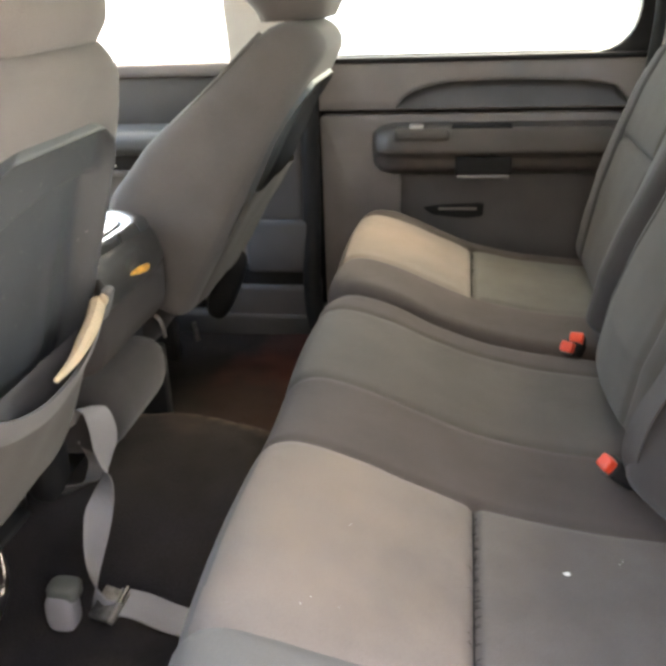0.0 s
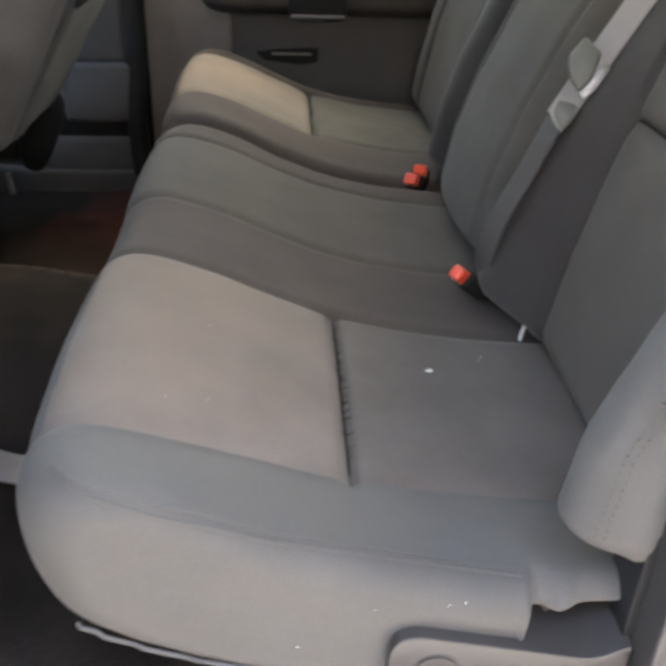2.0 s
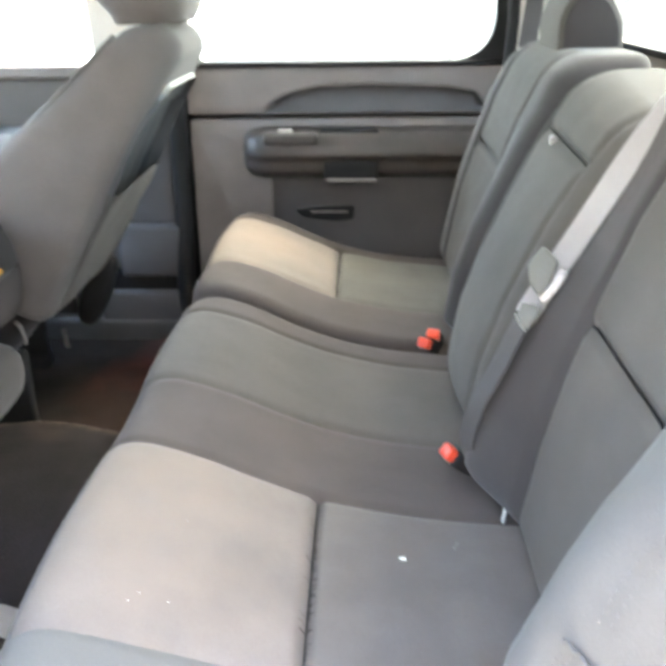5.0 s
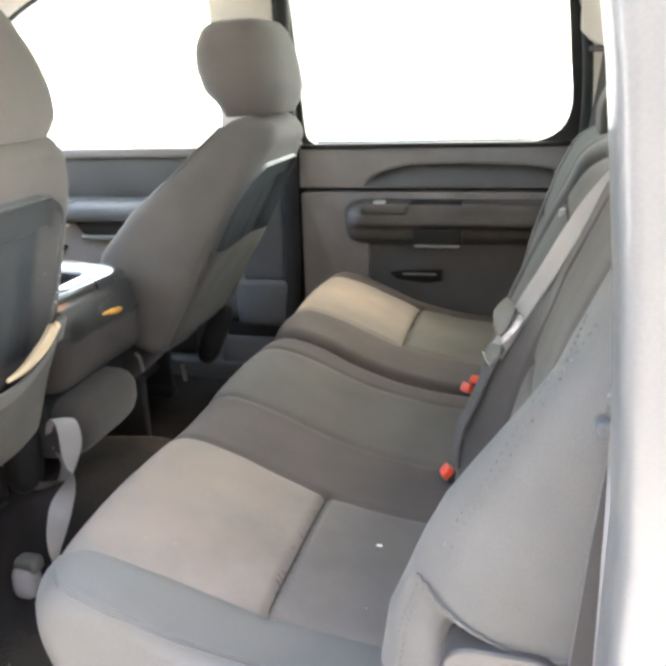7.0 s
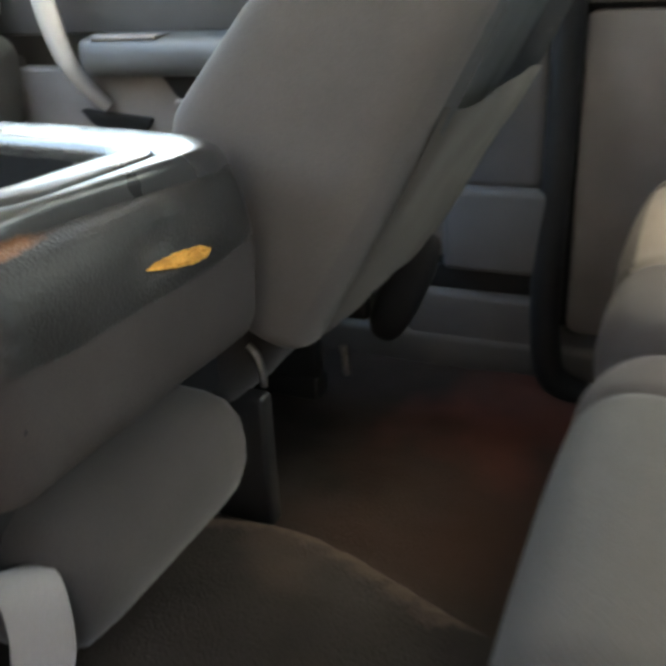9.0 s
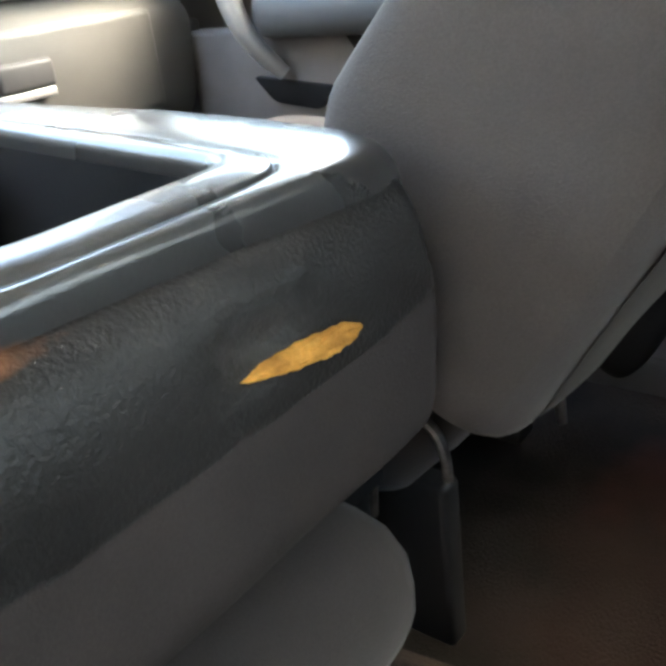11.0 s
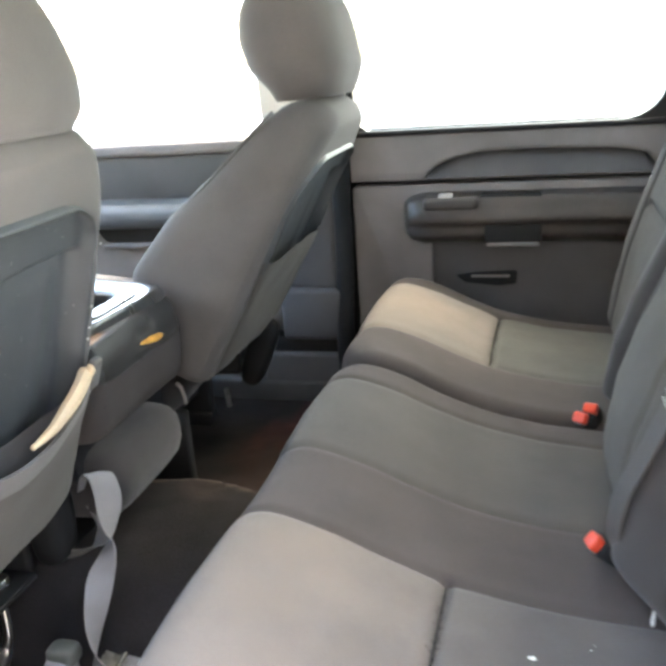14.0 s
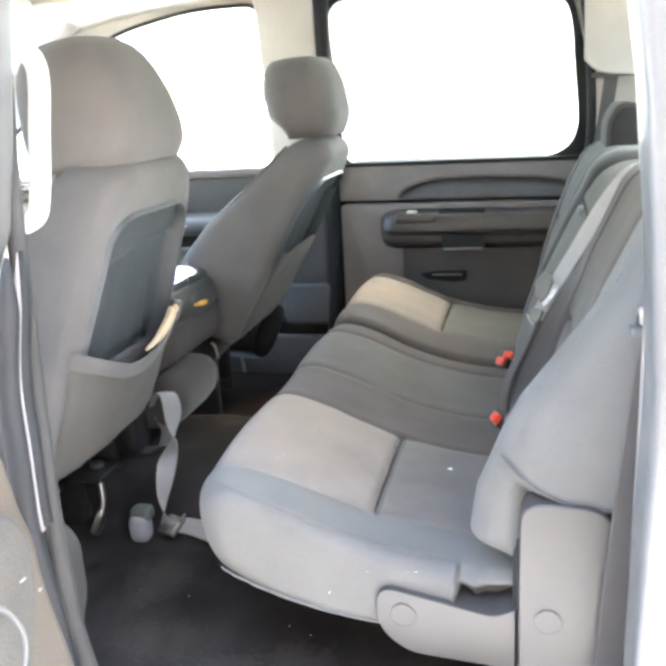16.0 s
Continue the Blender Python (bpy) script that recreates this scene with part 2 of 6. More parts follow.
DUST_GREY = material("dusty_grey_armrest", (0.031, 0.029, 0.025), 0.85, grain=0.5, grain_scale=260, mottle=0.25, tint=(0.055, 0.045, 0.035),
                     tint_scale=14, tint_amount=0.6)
PILLAR_GREY = material("dusty_pillar_trim", (0.034, 0.032, 0.03), 0.7, spec=0.3, grain=0.3, grain_scale=400, mottle=0.2)
DASH_GREY = material("grey_green_dash_plastic", (0.12, 0.12, 0.11), 0.5, spec=0.5, grain=0.2, grain_scale=600, mottle=0.08)
CONCRETE = material("grey_concrete", (0.47, 0.48, 0.48), 0.9, grain=0.3, grain_scale=80, mottle=0.15, mottle_scale=0.6)
SKY_BLOCK = material("dark_sky_block", (0.13, 0.125, 0.118), 0.95, grain=0.4, grain_scale=60, mottle=0.15, mottle_scale=0.8)
LENS = material("white_lamp_lens", (0.85, 0.85, 0.82), 0.25, mottle=0.03)


def glass_material(name="window_glass", clearness=(0.9, 0.93, 0.91)):
    mat = bpy.data.materials.new(name)
    mat.use_nodes = True
    nt = mat.node_tree
    nt.nodes.clear()
    out = nt.nodes.new("ShaderNodeOutputMaterial")
    clear = nt.nodes.new("ShaderNodeBsdfTransparent")
    clear.inputs["Color"].default_value = (*clearness, 1)
    gloss = nt.nodes.new("ShaderNodeBsdfGlossy")
    gloss.inputs["Roughness"].default_value = 0.02
    facing = nt.nodes.new("ShaderNodeLayerWeight")
    facing.inputs["Blend"].default_value = 0.5
    steep = nt.nodes.new("ShaderNodeMath")
    steep.operation = "POWER"
    steep.inputs[1].default_value = 5.0
    nt.links.new(facing.outputs["Facing"], steep.inputs[0])
    fres = nt.nodes.new("ShaderNodeMath")
    fres.operation = "MULTIPLY_ADD"
    fres.inputs[1].default_value, fres.inputs[2].default_value = 0.6, 0.02
    nt.links.new(steep.outputs[0], fres.inputs[0])
    mixer = nt.nodes.new("ShaderNodeMixShader")
    nt.links.new(fres.outputs[0], mixer.inputs[0])
    nt.links.new(clear.outputs[0], mixer.inputs[1])
    nt.links.new(gloss.outputs[0], mixer.inputs[2])
    nt.links.new(mixer.outputs[0], out.inputs["Surface"])
    return mat


GLASS = glass_material()
GLASS_SHADE = glass_material("tinted_windscreen_glass", (0.72, 0.76, 0.74))
GLASS_DARK = glass_material("privacy_glass", (0.51, 0.54, 0.53))


# ---- builders ----
def part(name, shape, mat, parent=None, label="", sharp=38):
    """Links a bmesh or (verts, faces) as one mesh object under a thing or part."""
    me = bpy.data.meshes.new(name)
    if isinstance(shape, tuple):
        me.from_pydata([tuple(v) for v in shape[0]], [], shape[1])
        me.validate()
    else:
        shape.to_mesh(me)
        shape.free()
    if mat:
        me.materials.append(mat)
    me.shade_smooth()
    me.set_sharp_from_angle(angle=radians(sharp))
    ob = new(name, me)
    if parent:
        ob.parent = parent
    if label:
        tagged(ob, label)
    return ob


def thing(name, label, category, kind="", group="", at=(0, 0, 0)):
    ob = new(name)
    ob.empty_display_size = 0.05
    ob.location = at
    return tagged(ob, label, category, group, kind)


def settle(ob):
    """Keeps the parts where they were modelled, in the thing's own frame, when its base is away from the origin."""
    for child in ob.children:
        child.matrix_parent_inverse = Matrix.Translation(-ob.location)
    return ob


def rbox(x0, x1, y0, y1, z0, z1, r=0.008, seg=3):
    bm = bmesh.new()
    bmesh.ops.create_cube(bm, size=1.0)
    for v in bm.verts:
        v.co = Vector(((x0 + x1) / 2 + v.co.x * (x1 - x0), (y0 + y1) / 2 + v.co.y * (y1 - y0), (z0 + z1) / 2 + v.co.z * (z1 - z0)))
    r = min(r, 0.49 * min(x1 - x0, y1 - y0, z1 - z0))
    if r > 0:
        bmesh.ops.bevel(bm, geom=list(bm.edges), offset=r, segments=seg, affect="EDGES", profile=0.5)
    return bm


def place(axis, a, b, c):
    """A point from two plane coordinates and one along the axis."""
    return {"x": (c, a, b), "y": (a, c, b), "z": (a, b, c)}[axis]


def prism(pts, axis, c0, c1, r=0.004, seg=2):
    """A flat outline pushed along an axis, its rims rounded."""
    bm = bmesh.new()
    lo = [bm.verts.new(place(axis, a, b, c0)) for a, b in pts]
    hi = [bm.verts.new(place(axis, a, b, c1)) for a, b in pts]
    n = len(pts)
    caps = [bm.faces.new(lo), bm.faces.new(hi[::-1])]
    for i in range(n):
        bm.faces.new((lo[i], hi[i], hi[(i + 1) % n], lo[(i + 1) % n]))
    bmesh.ops.recalc_face_normals(bm, faces=bm.faces)
    if r:
        rim = [e for f in caps for e in f.edges]
        bmesh.ops.bevel(bm, geom=rim, offset=r, segments=seg, affect="EDGES", profile=0.5, clamp_overlap=True)
    return bm


def rounded(pts, radii, n=6):
    """A polygon with its corners rounded, as a list of points."""
    out = []
    m = len(pts)
    for i in range(m):
        p, a, b = Vector(pts[i]), Vector(pts[i - 1]), Vector(pts[(i + 1) % m])
        r = radii[i] if isinstance(radii, (list, tuple)) else radii
        if r <= 0:
            out.append(tuple(p))
            continue
        u, v = (a - p), (b - p)
        d = min(r, 0.48 * u.length, 0.48 * v.length)
        s, e = p + u.normalized() * d, p + v.normalized() * d
        for k in range(n + 1):
            t = k / n
            out.append(tuple(s * (1 - t) ** 2 + p * 2 * t * (1 - t) + e * t * t))
    return out


def smooth_path(pts, n=8, closed=False):
    """Catmull-Rom through control points."""
    P = [np.array(p, float) for p in pts]
    m = len(P)
    out = []
    rng = range(m if closed else m - 1)
    for i in rng:
        if closed:
            a, b, c, d = P[i - 1], P[i], P[(i + 1) % m], P[(i + 2) % m]
        else:
            a, b, c, d = P[max(i - 1, 0)], P[i], P[i + 1], P[min(i + 2, m - 1)]
        for k in range(n):
            t = k / n
            out.append(0.5 * (2 * b + (c - a) * t + (2 * a - 5 * b + 4 * c - d) * t * t + (3 * b - a - 3 * c + d) * t ** 3))
    if not closed:
        out.append(P[-1])
    return out


def resample(pts, n, closed=True):
    P = np.array(pts, float)
    if closed:
        P = np.vstack([P, P[:1]])
    seg = np.linalg.norm(np.diff(P, axis=0), axis=1)
    s = np.concatenate([[0], np.cumsum(seg)])
    t = np.linspace(0, s[-1], n + 1)[:-1] if closed else np.linspace(0, s[-1], n)
    return np.stack([np.interp(t, s, P[:, k]) for k in range(P.shape[1])], axis=1)


def loft(rings, caps=True, closed=True):
    """Skins a list of rings with the same number of points."""
    n = len(rings[0])
    verts = [tuple(p) for ring in rings for p in ring]
    faces = []
    for i in range(len(rings) - 1):
        for j in range(n if closed else n - 1):
            k = (j + 1) % n
            faces.append((i * n + j, i * n + k, (i + 1) * n + k, (i + 1) * n + j))
    if caps and closed:
        faces.append(tuple(range(n))[::-1])
        faces.append(tuple((len(rings) - 1) * n + j for j in range(n)))
    return verts, faces


def outward(shape):
    bm = bmesh.new()
    vs = [bm.verts.new(v) for v in shape[0]]
    for f in shape[1]:
        try:
            bm.faces.new([vs[i] for i in f])
        except ValueError:
            pass
    bmesh.ops.recalc_face_normals(bm, faces=bm.faces)
    return bm


def tube(path, radius, n=10):
    """A round bar along a path; radius a number or one for each point."""
    P = [Vector(p) for p in path]
    rings, up = [], None
    for i, p in enumerate(P):
        d = (P[min(i + 1, len(P) - 1)] - P[max(i - 1, 0)]).normalized()
        if up is None:
            up = Vector((0, 0, 1)) if abs(d.z) < 0.9 else Vector((1, 0, 0))
        side = d.cross(up).normalized()
        up = side.cross(d).normalized()
        r = radius[i] if isinstance(radius, (list, tuple)) else radius
        rings.append([p + (side * math.cos(a) + up * math.sin(a)) * r for a in (2 * math.pi * k / n for k in range(n))])
    return outward(loft(rings))


def ribbon(path, across, width, thick=0.0022):
    """A flat strap along a path; across: the width's direction at each point."""
    rings = []
    P = [Vector(p) for p in path]
    for i, p in enumerate(P):
        d = (P[min(i + 1, len(P) - 1)] - P[max(i - 1, 0)]).normalized()
        a = Vector(across[i])
        a = (a - d * a.dot(d)).normalized()
        nrm = d.cross(a).normalized()
        w = width / 2
        rings.append([p - a * w - nrm * thick / 2, p - a * w * 0.96 + nrm * thick / 2 - a * 0, p + a * w * 0.96 + nrm * thick / 2,
                      p + a * w - nrm * thick / 2])
    return outward(loft(rings))


def disc(center, axis, r, h, n=28, bevel=0.001):
    bm = bmesh.new()
    bmesh.ops.create_cone(bm, cap_ends=True, segments=n, radius1=r, radius2=r, depth=h)
    if bevel:
        rim = [e for e in bm.edges if len(e.link_faces) == 2 and any(len(f.verts) > 4 for f in e.link_faces)]
        bmesh.ops.bevel(bm, geom=rim, offset=bevel, segments=2, affect="EDGES")
    q = Vector((0, 0, 1)).rotation_difference(Vector(axis)).to_matrix().to_4x4()
    bmesh.ops.transform(bm, matrix=Matrix.Translation(center) @ q, verts=bm.verts)
    return bm


def blob(center, size, power=2.6, nu=20, nv=28):
    """A superellipsoid: a cushion-like rounded block."""
    rings = []
    for i in range(nu + 1):
        th = -math.pi / 2 + math.pi * i / nu
        cz, sz = math.cos(th), math.sin(th)
        ring = []
        for j in range(nv):
            ph = 2 * math.pi * j / nv
            c, s = math.cos(ph), math.sin(ph)
            e = 2 / power
            f = lambda q: math.copysign(abs(q) ** e, q)
            ring.append((center[0] + size[0] / 2 * f(cz) * f(c), center[1] + size[1] / 2 * f(cz) * f(s), center[2] + size[2] / 2 * f(sz)))
        rings.append(ring)
    return outward(loft(rings, caps=False))


def slab_ring(outer, inner, axis, c0, c1, r=0.004):
    """A flat plate with one opening: both outlines walked with the same number of points."""
    n = len(outer)
    rings = [[place(axis, a, b, c0) for a, b in outer], [place(axis, a, b, c1) for a, b in outer],
             [place(axis, a, b, c1) for a, b in inner], [place(axis, a, b, c0) for a, b in inner]]
    verts, faces = loft(rings, caps=False)
    for j in range(n):
        k = (j + 1) % n
        faces.append((3 * n + j, 3 * n + k, k, j))
    return outward((verts, faces))


def cast(outline, center, angles):
    """Where rays from a centre leave a closed outline."""
    out = []
    m = len(outline)
    for a in angles:
        dx, dy = math.cos(a), math.sin(a)
        best = None
        for i in range(m):
            (x1, y1), (x2, y2) = outline[i], outline[(i + 1) % m]
            ex, ey = x2 - x1, y2 - y1
            den = dx * ey - dy * ex
            if abs(den) < 1e-12:
                continue
            t = ((x1 - center[0]) * ey - (y1 - center[1]) * ex) / den
            u = ((x1 - center[0]) * dy - (y1 - center[1]) * dx) / den
            if t > 0 and -1e-9 <= u <= 1 + 1e-9 and (best is None or t > best):
                best = t
        out.append((center[0] + dx * best, center[1] + dy * best))
    return out


def plate_with_hole(outer, inner, axis, c0, c1, n=160):
    """A plate from an outer outline and one opening, its outer corners kept."""
    cx = sum(p[0] for p in inner) / len(inner)
    cy = sum(p[1] for p in inner) / len(inner)
    ang = sorted([2 * math.pi * i / n for i in range(n)] + [math.atan2(y - cy, x - cx) % (2 * math.pi) for x, y in outer])
    return slab_ring(cast(outer, (cx, cy), ang), cast(inner, (cx, cy), ang), axis, c0, c1)


def zoned(name, shape, zones, pick, parent, label=""):
    """One skin parted into panels of different cloth: the first zone is the part, the others its sub-parts; no zone: an opening."""
    verts, faces = shape
    V = np.array(verts)
    made = None
    sets = {z: [] for z in zones}
    for f in faces:
        zone = pick(V[list(f)].mean(axis=0))
        if zone:
            sets[zone].append(f)
    for z, (pname, mat, plabel) in zones.items():
        if not sets[z]:
            continue
        used = sorted({i for f in sets[z] for i in f})
        idx = {v: k for k, v in enumerate(used)}
        ob = part(pname, ([verts[i] for i in used], [tuple(idx[i] for i in f) for f in sets[z]]), mat, made or parent, plabel, 60)
        if made is None:
            made = ob
    return made


def groove(d, depth, width=0.006):
    return depth * math.exp(-(d / width) ** 2)


def oriented(shape):
    """Faces turned outward on a closed skin."""
    verts, faces = shape
    V = np.array(verts)
    vol = 0.0
    c = V.mean(axis=0)
    for f in faces:
        for k in range(1, len(f) - 1):
            vol += np.dot(V[f[0]] - c, np.cross(V[f[k]] - c, V[f[k + 1]] - c))
    return (verts, faces) if vol > 0 else (verts, [tuple(reversed(f)) for f in faces])


MID = 1.18        # the car's middle plane, along y
FAR, NEAR = 2.0, 0.36   # inner faces of the side trims

# ---- ground and body shell ----
bm = bmesh.new()
bmesh.ops.create_grid(bm, x_segments=40, y_segments=40, size=400)
for v in bm.verts:
    v.co.z = -0.62 + 0.02 * noise.noise(v.co * 0.05)
tagged(part("ground", bm, CONCRETE), "pale sunlit concrete yard around the truck", "ground", kind="structure")


# unseen wall, added to cut the sky light on the near side
tagged(part("wall_sky_block", rbox(-9.0, 9.0, -2.6, -2.3, -0.66, 3.3, 0.02), SKY_BLOCK), "unseen dark grey wall added behind the open door to block sky light", "wall", kind="structure")


def floor_z(x, y):
    edge = float(np.interp(x, [-0.45, -0.37, -0.31, -0.25, -0.19, -0.13, 0.0], [1.352, 1.368, 1.362, 1.338, 1.305, 1.275, 1.25]))
    side = (y - 1.2) / 0.2 if y < 1.2 else (y - 1.2) / (edge + 0.04 - 1.2)
    hump = 0.125 * math.exp(-side ** 6)
    front = 0.05 * (1 / (1 + math.exp((x + 0.62) / 0.04)))
    near_edge = 0.03 / (1 + math.exp((y - 0.47) / 0.012))
    far_edge = 0.06 / (1 + math.exp(-(y - 1.93) / 0.012))
    wrinkle = 0.006 * noise.noise(Vector((x * 7, y * 7, 1))) + 0.0025 * noise.noise(Vector((x * 24, y * 24, 3)))
    fold = 0.012 * math.exp(-((y - edge + 0.012) / 0.02) ** 2) / (1 + math.exp((abs(x + 0.25) - 0.22) / 0.03))
    fold += 0.003 * math.sin(x * 95 + 3 * noise.noise(Vector((x * 4, y * 4, 7)))) / (1 + math.exp((y - 0.86) / 0.03))
    return 0.115 + hump + front * 0.4 + near_edge + far_edge + wrinkle + fold


nx, ny = 150, 110
verts, faces = [], []
for i in range(nx + 1):
    for j in range(ny + 1):
        x, y = -1.9 + 2.62 * i / nx, 0.37 + 1.64 * j / ny
        verts.append((x, y, floor_z(x, y)))
for i in range(nx):
    for j in range(ny):
        a = i * (ny + 1) + j
        faces.append((a, a + ny + 1, a + ny + 2, a + 1))
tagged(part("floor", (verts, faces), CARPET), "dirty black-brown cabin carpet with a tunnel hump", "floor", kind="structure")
tagged(part("floor_pan", rbox(-1.92, 0.78, 0.3, 2.08, 0.02, 0.09, 0.01), BLACK_METAL), "black steel floor pan under the carpet",
       "floor pan", kind="structure")

# headliner: a shallow vault
verts, faces = [], []
nx, ny = 40, 36
for i in range(nx + 1):
    for j in range(ny + 1):
        x, s = -0.98 + 1.74 * i / nx, -1 + 2 * j / ny
        y = MID + 0.85 * s
        z = 1.345 - 0.065 * abs(s) ** 3.2 - 0.05 * max(0, (-0.5 - x) / 0.48) ** 2 - 0.05 * max(0, (x - 0.4) / 0.36) ** 2
        verts.append((x, y, z))
n0 = len(verts)
verts += [(x, y, z + 0.03) for x, y, z in verts]
for i in range(nx):
    for j in range(ny):
        a = i * (ny + 1) + j
        faces.append((a, a + 1, a + ny + 2, a + ny + 1))
        faces.append(tuple(n0 + k for k in (a, a + ny + 1, a + ny + 2, a + 1)))
tagged(part("ceiling", (verts, faces), HEADLINER), "cream felt headliner", "headliner", kind="structure")
tagged(part("roof", rbox(-1.02, 0.84, 0.3, 2.06, 1.385, 1.41, 0.012), PAINT), "silver-white painted steel roof", "roof", kind="structure")

# rear wall with the back window
outer = [(0.3, 0.1), (2.06, 0.1), (2.06, 1.38), (0.3, 1.38)]
inner = rounded([(0.43, 0.845), (1.93, 0.845), (1.88, 1.25), (0.48, 1.25)], 0.06)
wall_back = thing("wall_rear", "cream rear cab wall with the back window", "wall", "structure")
part("panel", plate_with_hole(outer, inner, "x", 0.745, 0.79), CREAM, wall_back)
pane = part("pane", rbox(0.765, 0.77, 0.4, 1.96, 0.82, 1.27, 0.001, 1), GLASS_DARK, wall_back)
part("window_seal", slab_ring([(p[0] + (p[0] - 1.18) * 0.012, p[1] + (p[1] - 1.09) * 0.05) for p in inner], inner, "x", 0.735, 0.748), RUBBER, wall_back)


# ---- doors ----
def window_outline(x0b, x0t, x1b, x1t, z0, z1, r=(0.04, 0.14, 0.1, 0.07)):
    return rounded([(x0b, z0), (x1b, z0), (x1t, z1), (x0t, z1)], list(r), 8)


def door_skin(name, label, x0, x1, window, y_in, y_out, mat_upper, kind="structure", glazing=None):
    """Upper frame of a door with its window, seal and pane."""
    door = thing(name, label, "car door", kind)
    lo, hi = min(y_in, y_out), max(y_in, y_out)
    zt = 1.345
    part("window_frame", plate_with_hole([(x0, 0.79), (x1, 0.79), (x1, zt), (x0, zt)], window, "y", lo, hi), mat_upper, door)
    cx = sum(p[0] for p in window) / len(window)
    cz = sum(p[1] for p in window) / len(window)
    fat = [(cx + (a - cx) * 1.045, max(0.783, cz + (b - cz) * 1.06)) for a, b in window]
    seal_lo, seal_hi = (lo - 0.012, lo - 0.001) if y_in < y_out else (hi + 0.001, hi + 0.012)
    ang = [2 * math.pi * i / 160 for i in range(160)]
    part("window_seal", slab_ring(cast(fat, (cx, cz), ang), cast(window, (cx, cz), ang), "y", seal_lo, seal_hi), RUBBER, door)
    xs = [a for a, b in window]
    glass = part("pane", rbox(min(xs) - 0.02, max(xs) + 0.02, (lo + hi) / 2 - 0.002, (lo + hi) / 2 + 0.002, 0.77, 1.285, 0.001, 1), glazing or GLASS, door)
    glass.visible_shadow = glazing is not None
    part("outer_panel", rbox(x0, x1, *((hi, hi + 0.06) if y_in < y_out else (lo - 0.06, lo)), -0.05, 0.78, 0.01), PAINT, door)
    return door


# far rear door
win = window_outline(-0.158, -0.196, 0.531, 0.487, 0.796, 1.262, (0.04, 0.125, 0.12, 0.07))
door_1 = door_skin("door_1", "closed far rear door with warm grey trim and a long armrest", -0.205, 0.62, win, 2.015, 2.06, CREAM, glazing=GLASS_DARK)
# broad black rubber between the pane's rear edge and the pillar
edge = [p for p in win if p[0] > 0.4]
part("corner_seal", prism([(0.4, 0.786), (0.556, 0.786), (0.556, 0.83), (0.548, 0.987), (0.538, 1.065), (0.514, 1.153), (0.475, 1.24), (0.4, 1.268)] + edge[::-1], "y", 1.996, 2.002, 0.0), RUBBER, door_1,
     "broad black rubber corner seal")


def scoop_top(x):
    return float(np.interp(x, [-0.004, 0.004, 0.019, 0.04, 0.066, 0.122, 0.252, 0.416, 0.48, 0.505, 0.512], [0.684, 0.692, 0.708, 0.72, 0.729, 0.741, 0.744, 0.738, 0.727, 0.7, 0.684]))


rings = []
for x in list(np.linspace(-0.176, -0.006, 12)) + list(np.linspace(-0.003, 0.13, 50)) + list(np.linspace(0.14, 0.47, 30)) + list(np.linspace(0.474, 0.515, 18)) + list(np.linspace(0.53, 0.62, 6)):
    zt = scoop_top(x)
    deep = 0.024 * min(1.0, (zt - 0.684) / 0.03)
    front = [(1.996, 0.682), (1.992, 0.686)]
    for k in range(1, 11):
        u = k / 10
        front.append((1.992 + deep * u ** 1.4, 0.686 + (zt - 0.687) * u * (1 if zt > 0.69 else 0.2)))
    lip = max(zt, 0.689) + 0.002
    front += [(1.9925, lip), (1.9905, lip + 0.004), (1.99, lip + 0.012)]
    front += [(1.99 + 0.002 * u, lip + 0.012 + (0.776 - lip) * u) for u in (0.3, 0.6, 0.85)]
    front += [(1.994, 0.789), (1.999, 0.794), (2.05, 0.794), (2.05, 0.682)]
    rings.append([(x, y, z) for y, z in front])
zoned("upper_trim", oriented(loft(rings)), {"trim": ("upper_trim", PLASTIC_DOOR, ""), "scoop": ("elbow_scoop", PLASTIC_INSET, "dark hollowed elbow scoop")},
      lambda c: "scoop" if -0.002 < c[0] < 0.512 and 0.686 < c[2] < scoop_top(c[0]) + 0.0005 and c[1] < 2.03 else "trim", door_1)
part("lower_trim", prism(rounded([(-0.176, 0.2), (0.004, 0.2), (0.012, 0.54), (-0.03, 0.60), (0.62, 0.60), (0.62, 0.672), (-0.176, 0.672)],
     [0.02, 0.005, 0.03, 0.02, 0.01, 0.01, 0.012]), "y", 1.99, 2.05, 0.008, 3), PLASTIC_DOOR, door_1)
part("inset_panel", rbox(-0.005, 0.62, 2.003, 2.05, 0.2, 0.61, 0.006), PLASTIC_INSET, door_1)
part("backing", rbox(-0.36, 0.62, 2.03, 2.07, 0.1, 0.8, 0.004), RUBBER, door_1)
# armrest: a lofted bar with a rounded front end
rings = []
for x, k in ((-0.056, 0.08), (-0.05, 0.5), (-0.035, 0.82), (-0.005, 1), (0.06, 1.02), (0.3, 1.0), (0.62, 1.0)):
    prof = rounded([(2.02, 0.541), (1.96, 0.54), (1.935, 0.562), (1.934, 0.585), (1.921, 0.597), (1.924, 0.622), (1.942, 0.648), (2.02, 0.66)], [0, 0.02, 0.02, 0.008, 0.012, 0.02, 0.025, 0], 5)
    rings.append([(x, 2.02 + (y - 2.02) * k, 0.598 + (z - 0.598) * (0.35 + 0.65 * k)) for y, z in prof])
armrest = part("armrest", outward(loft(rings)), VINYL_ARM, door_1, "black moulded armrest")
part("switch_panel", rbox(0.0, 0.126, 1.921, 1.99, 0.62, 0.651, 0.012, 4), VINYL_ARM, armrest)
part("window_switch", rbox(0.035, 0.066, 1.93, 1.952, 0.648, 0.658, 0.003), PLASTIC_SILVER, armrest, "small worn bright window switch")
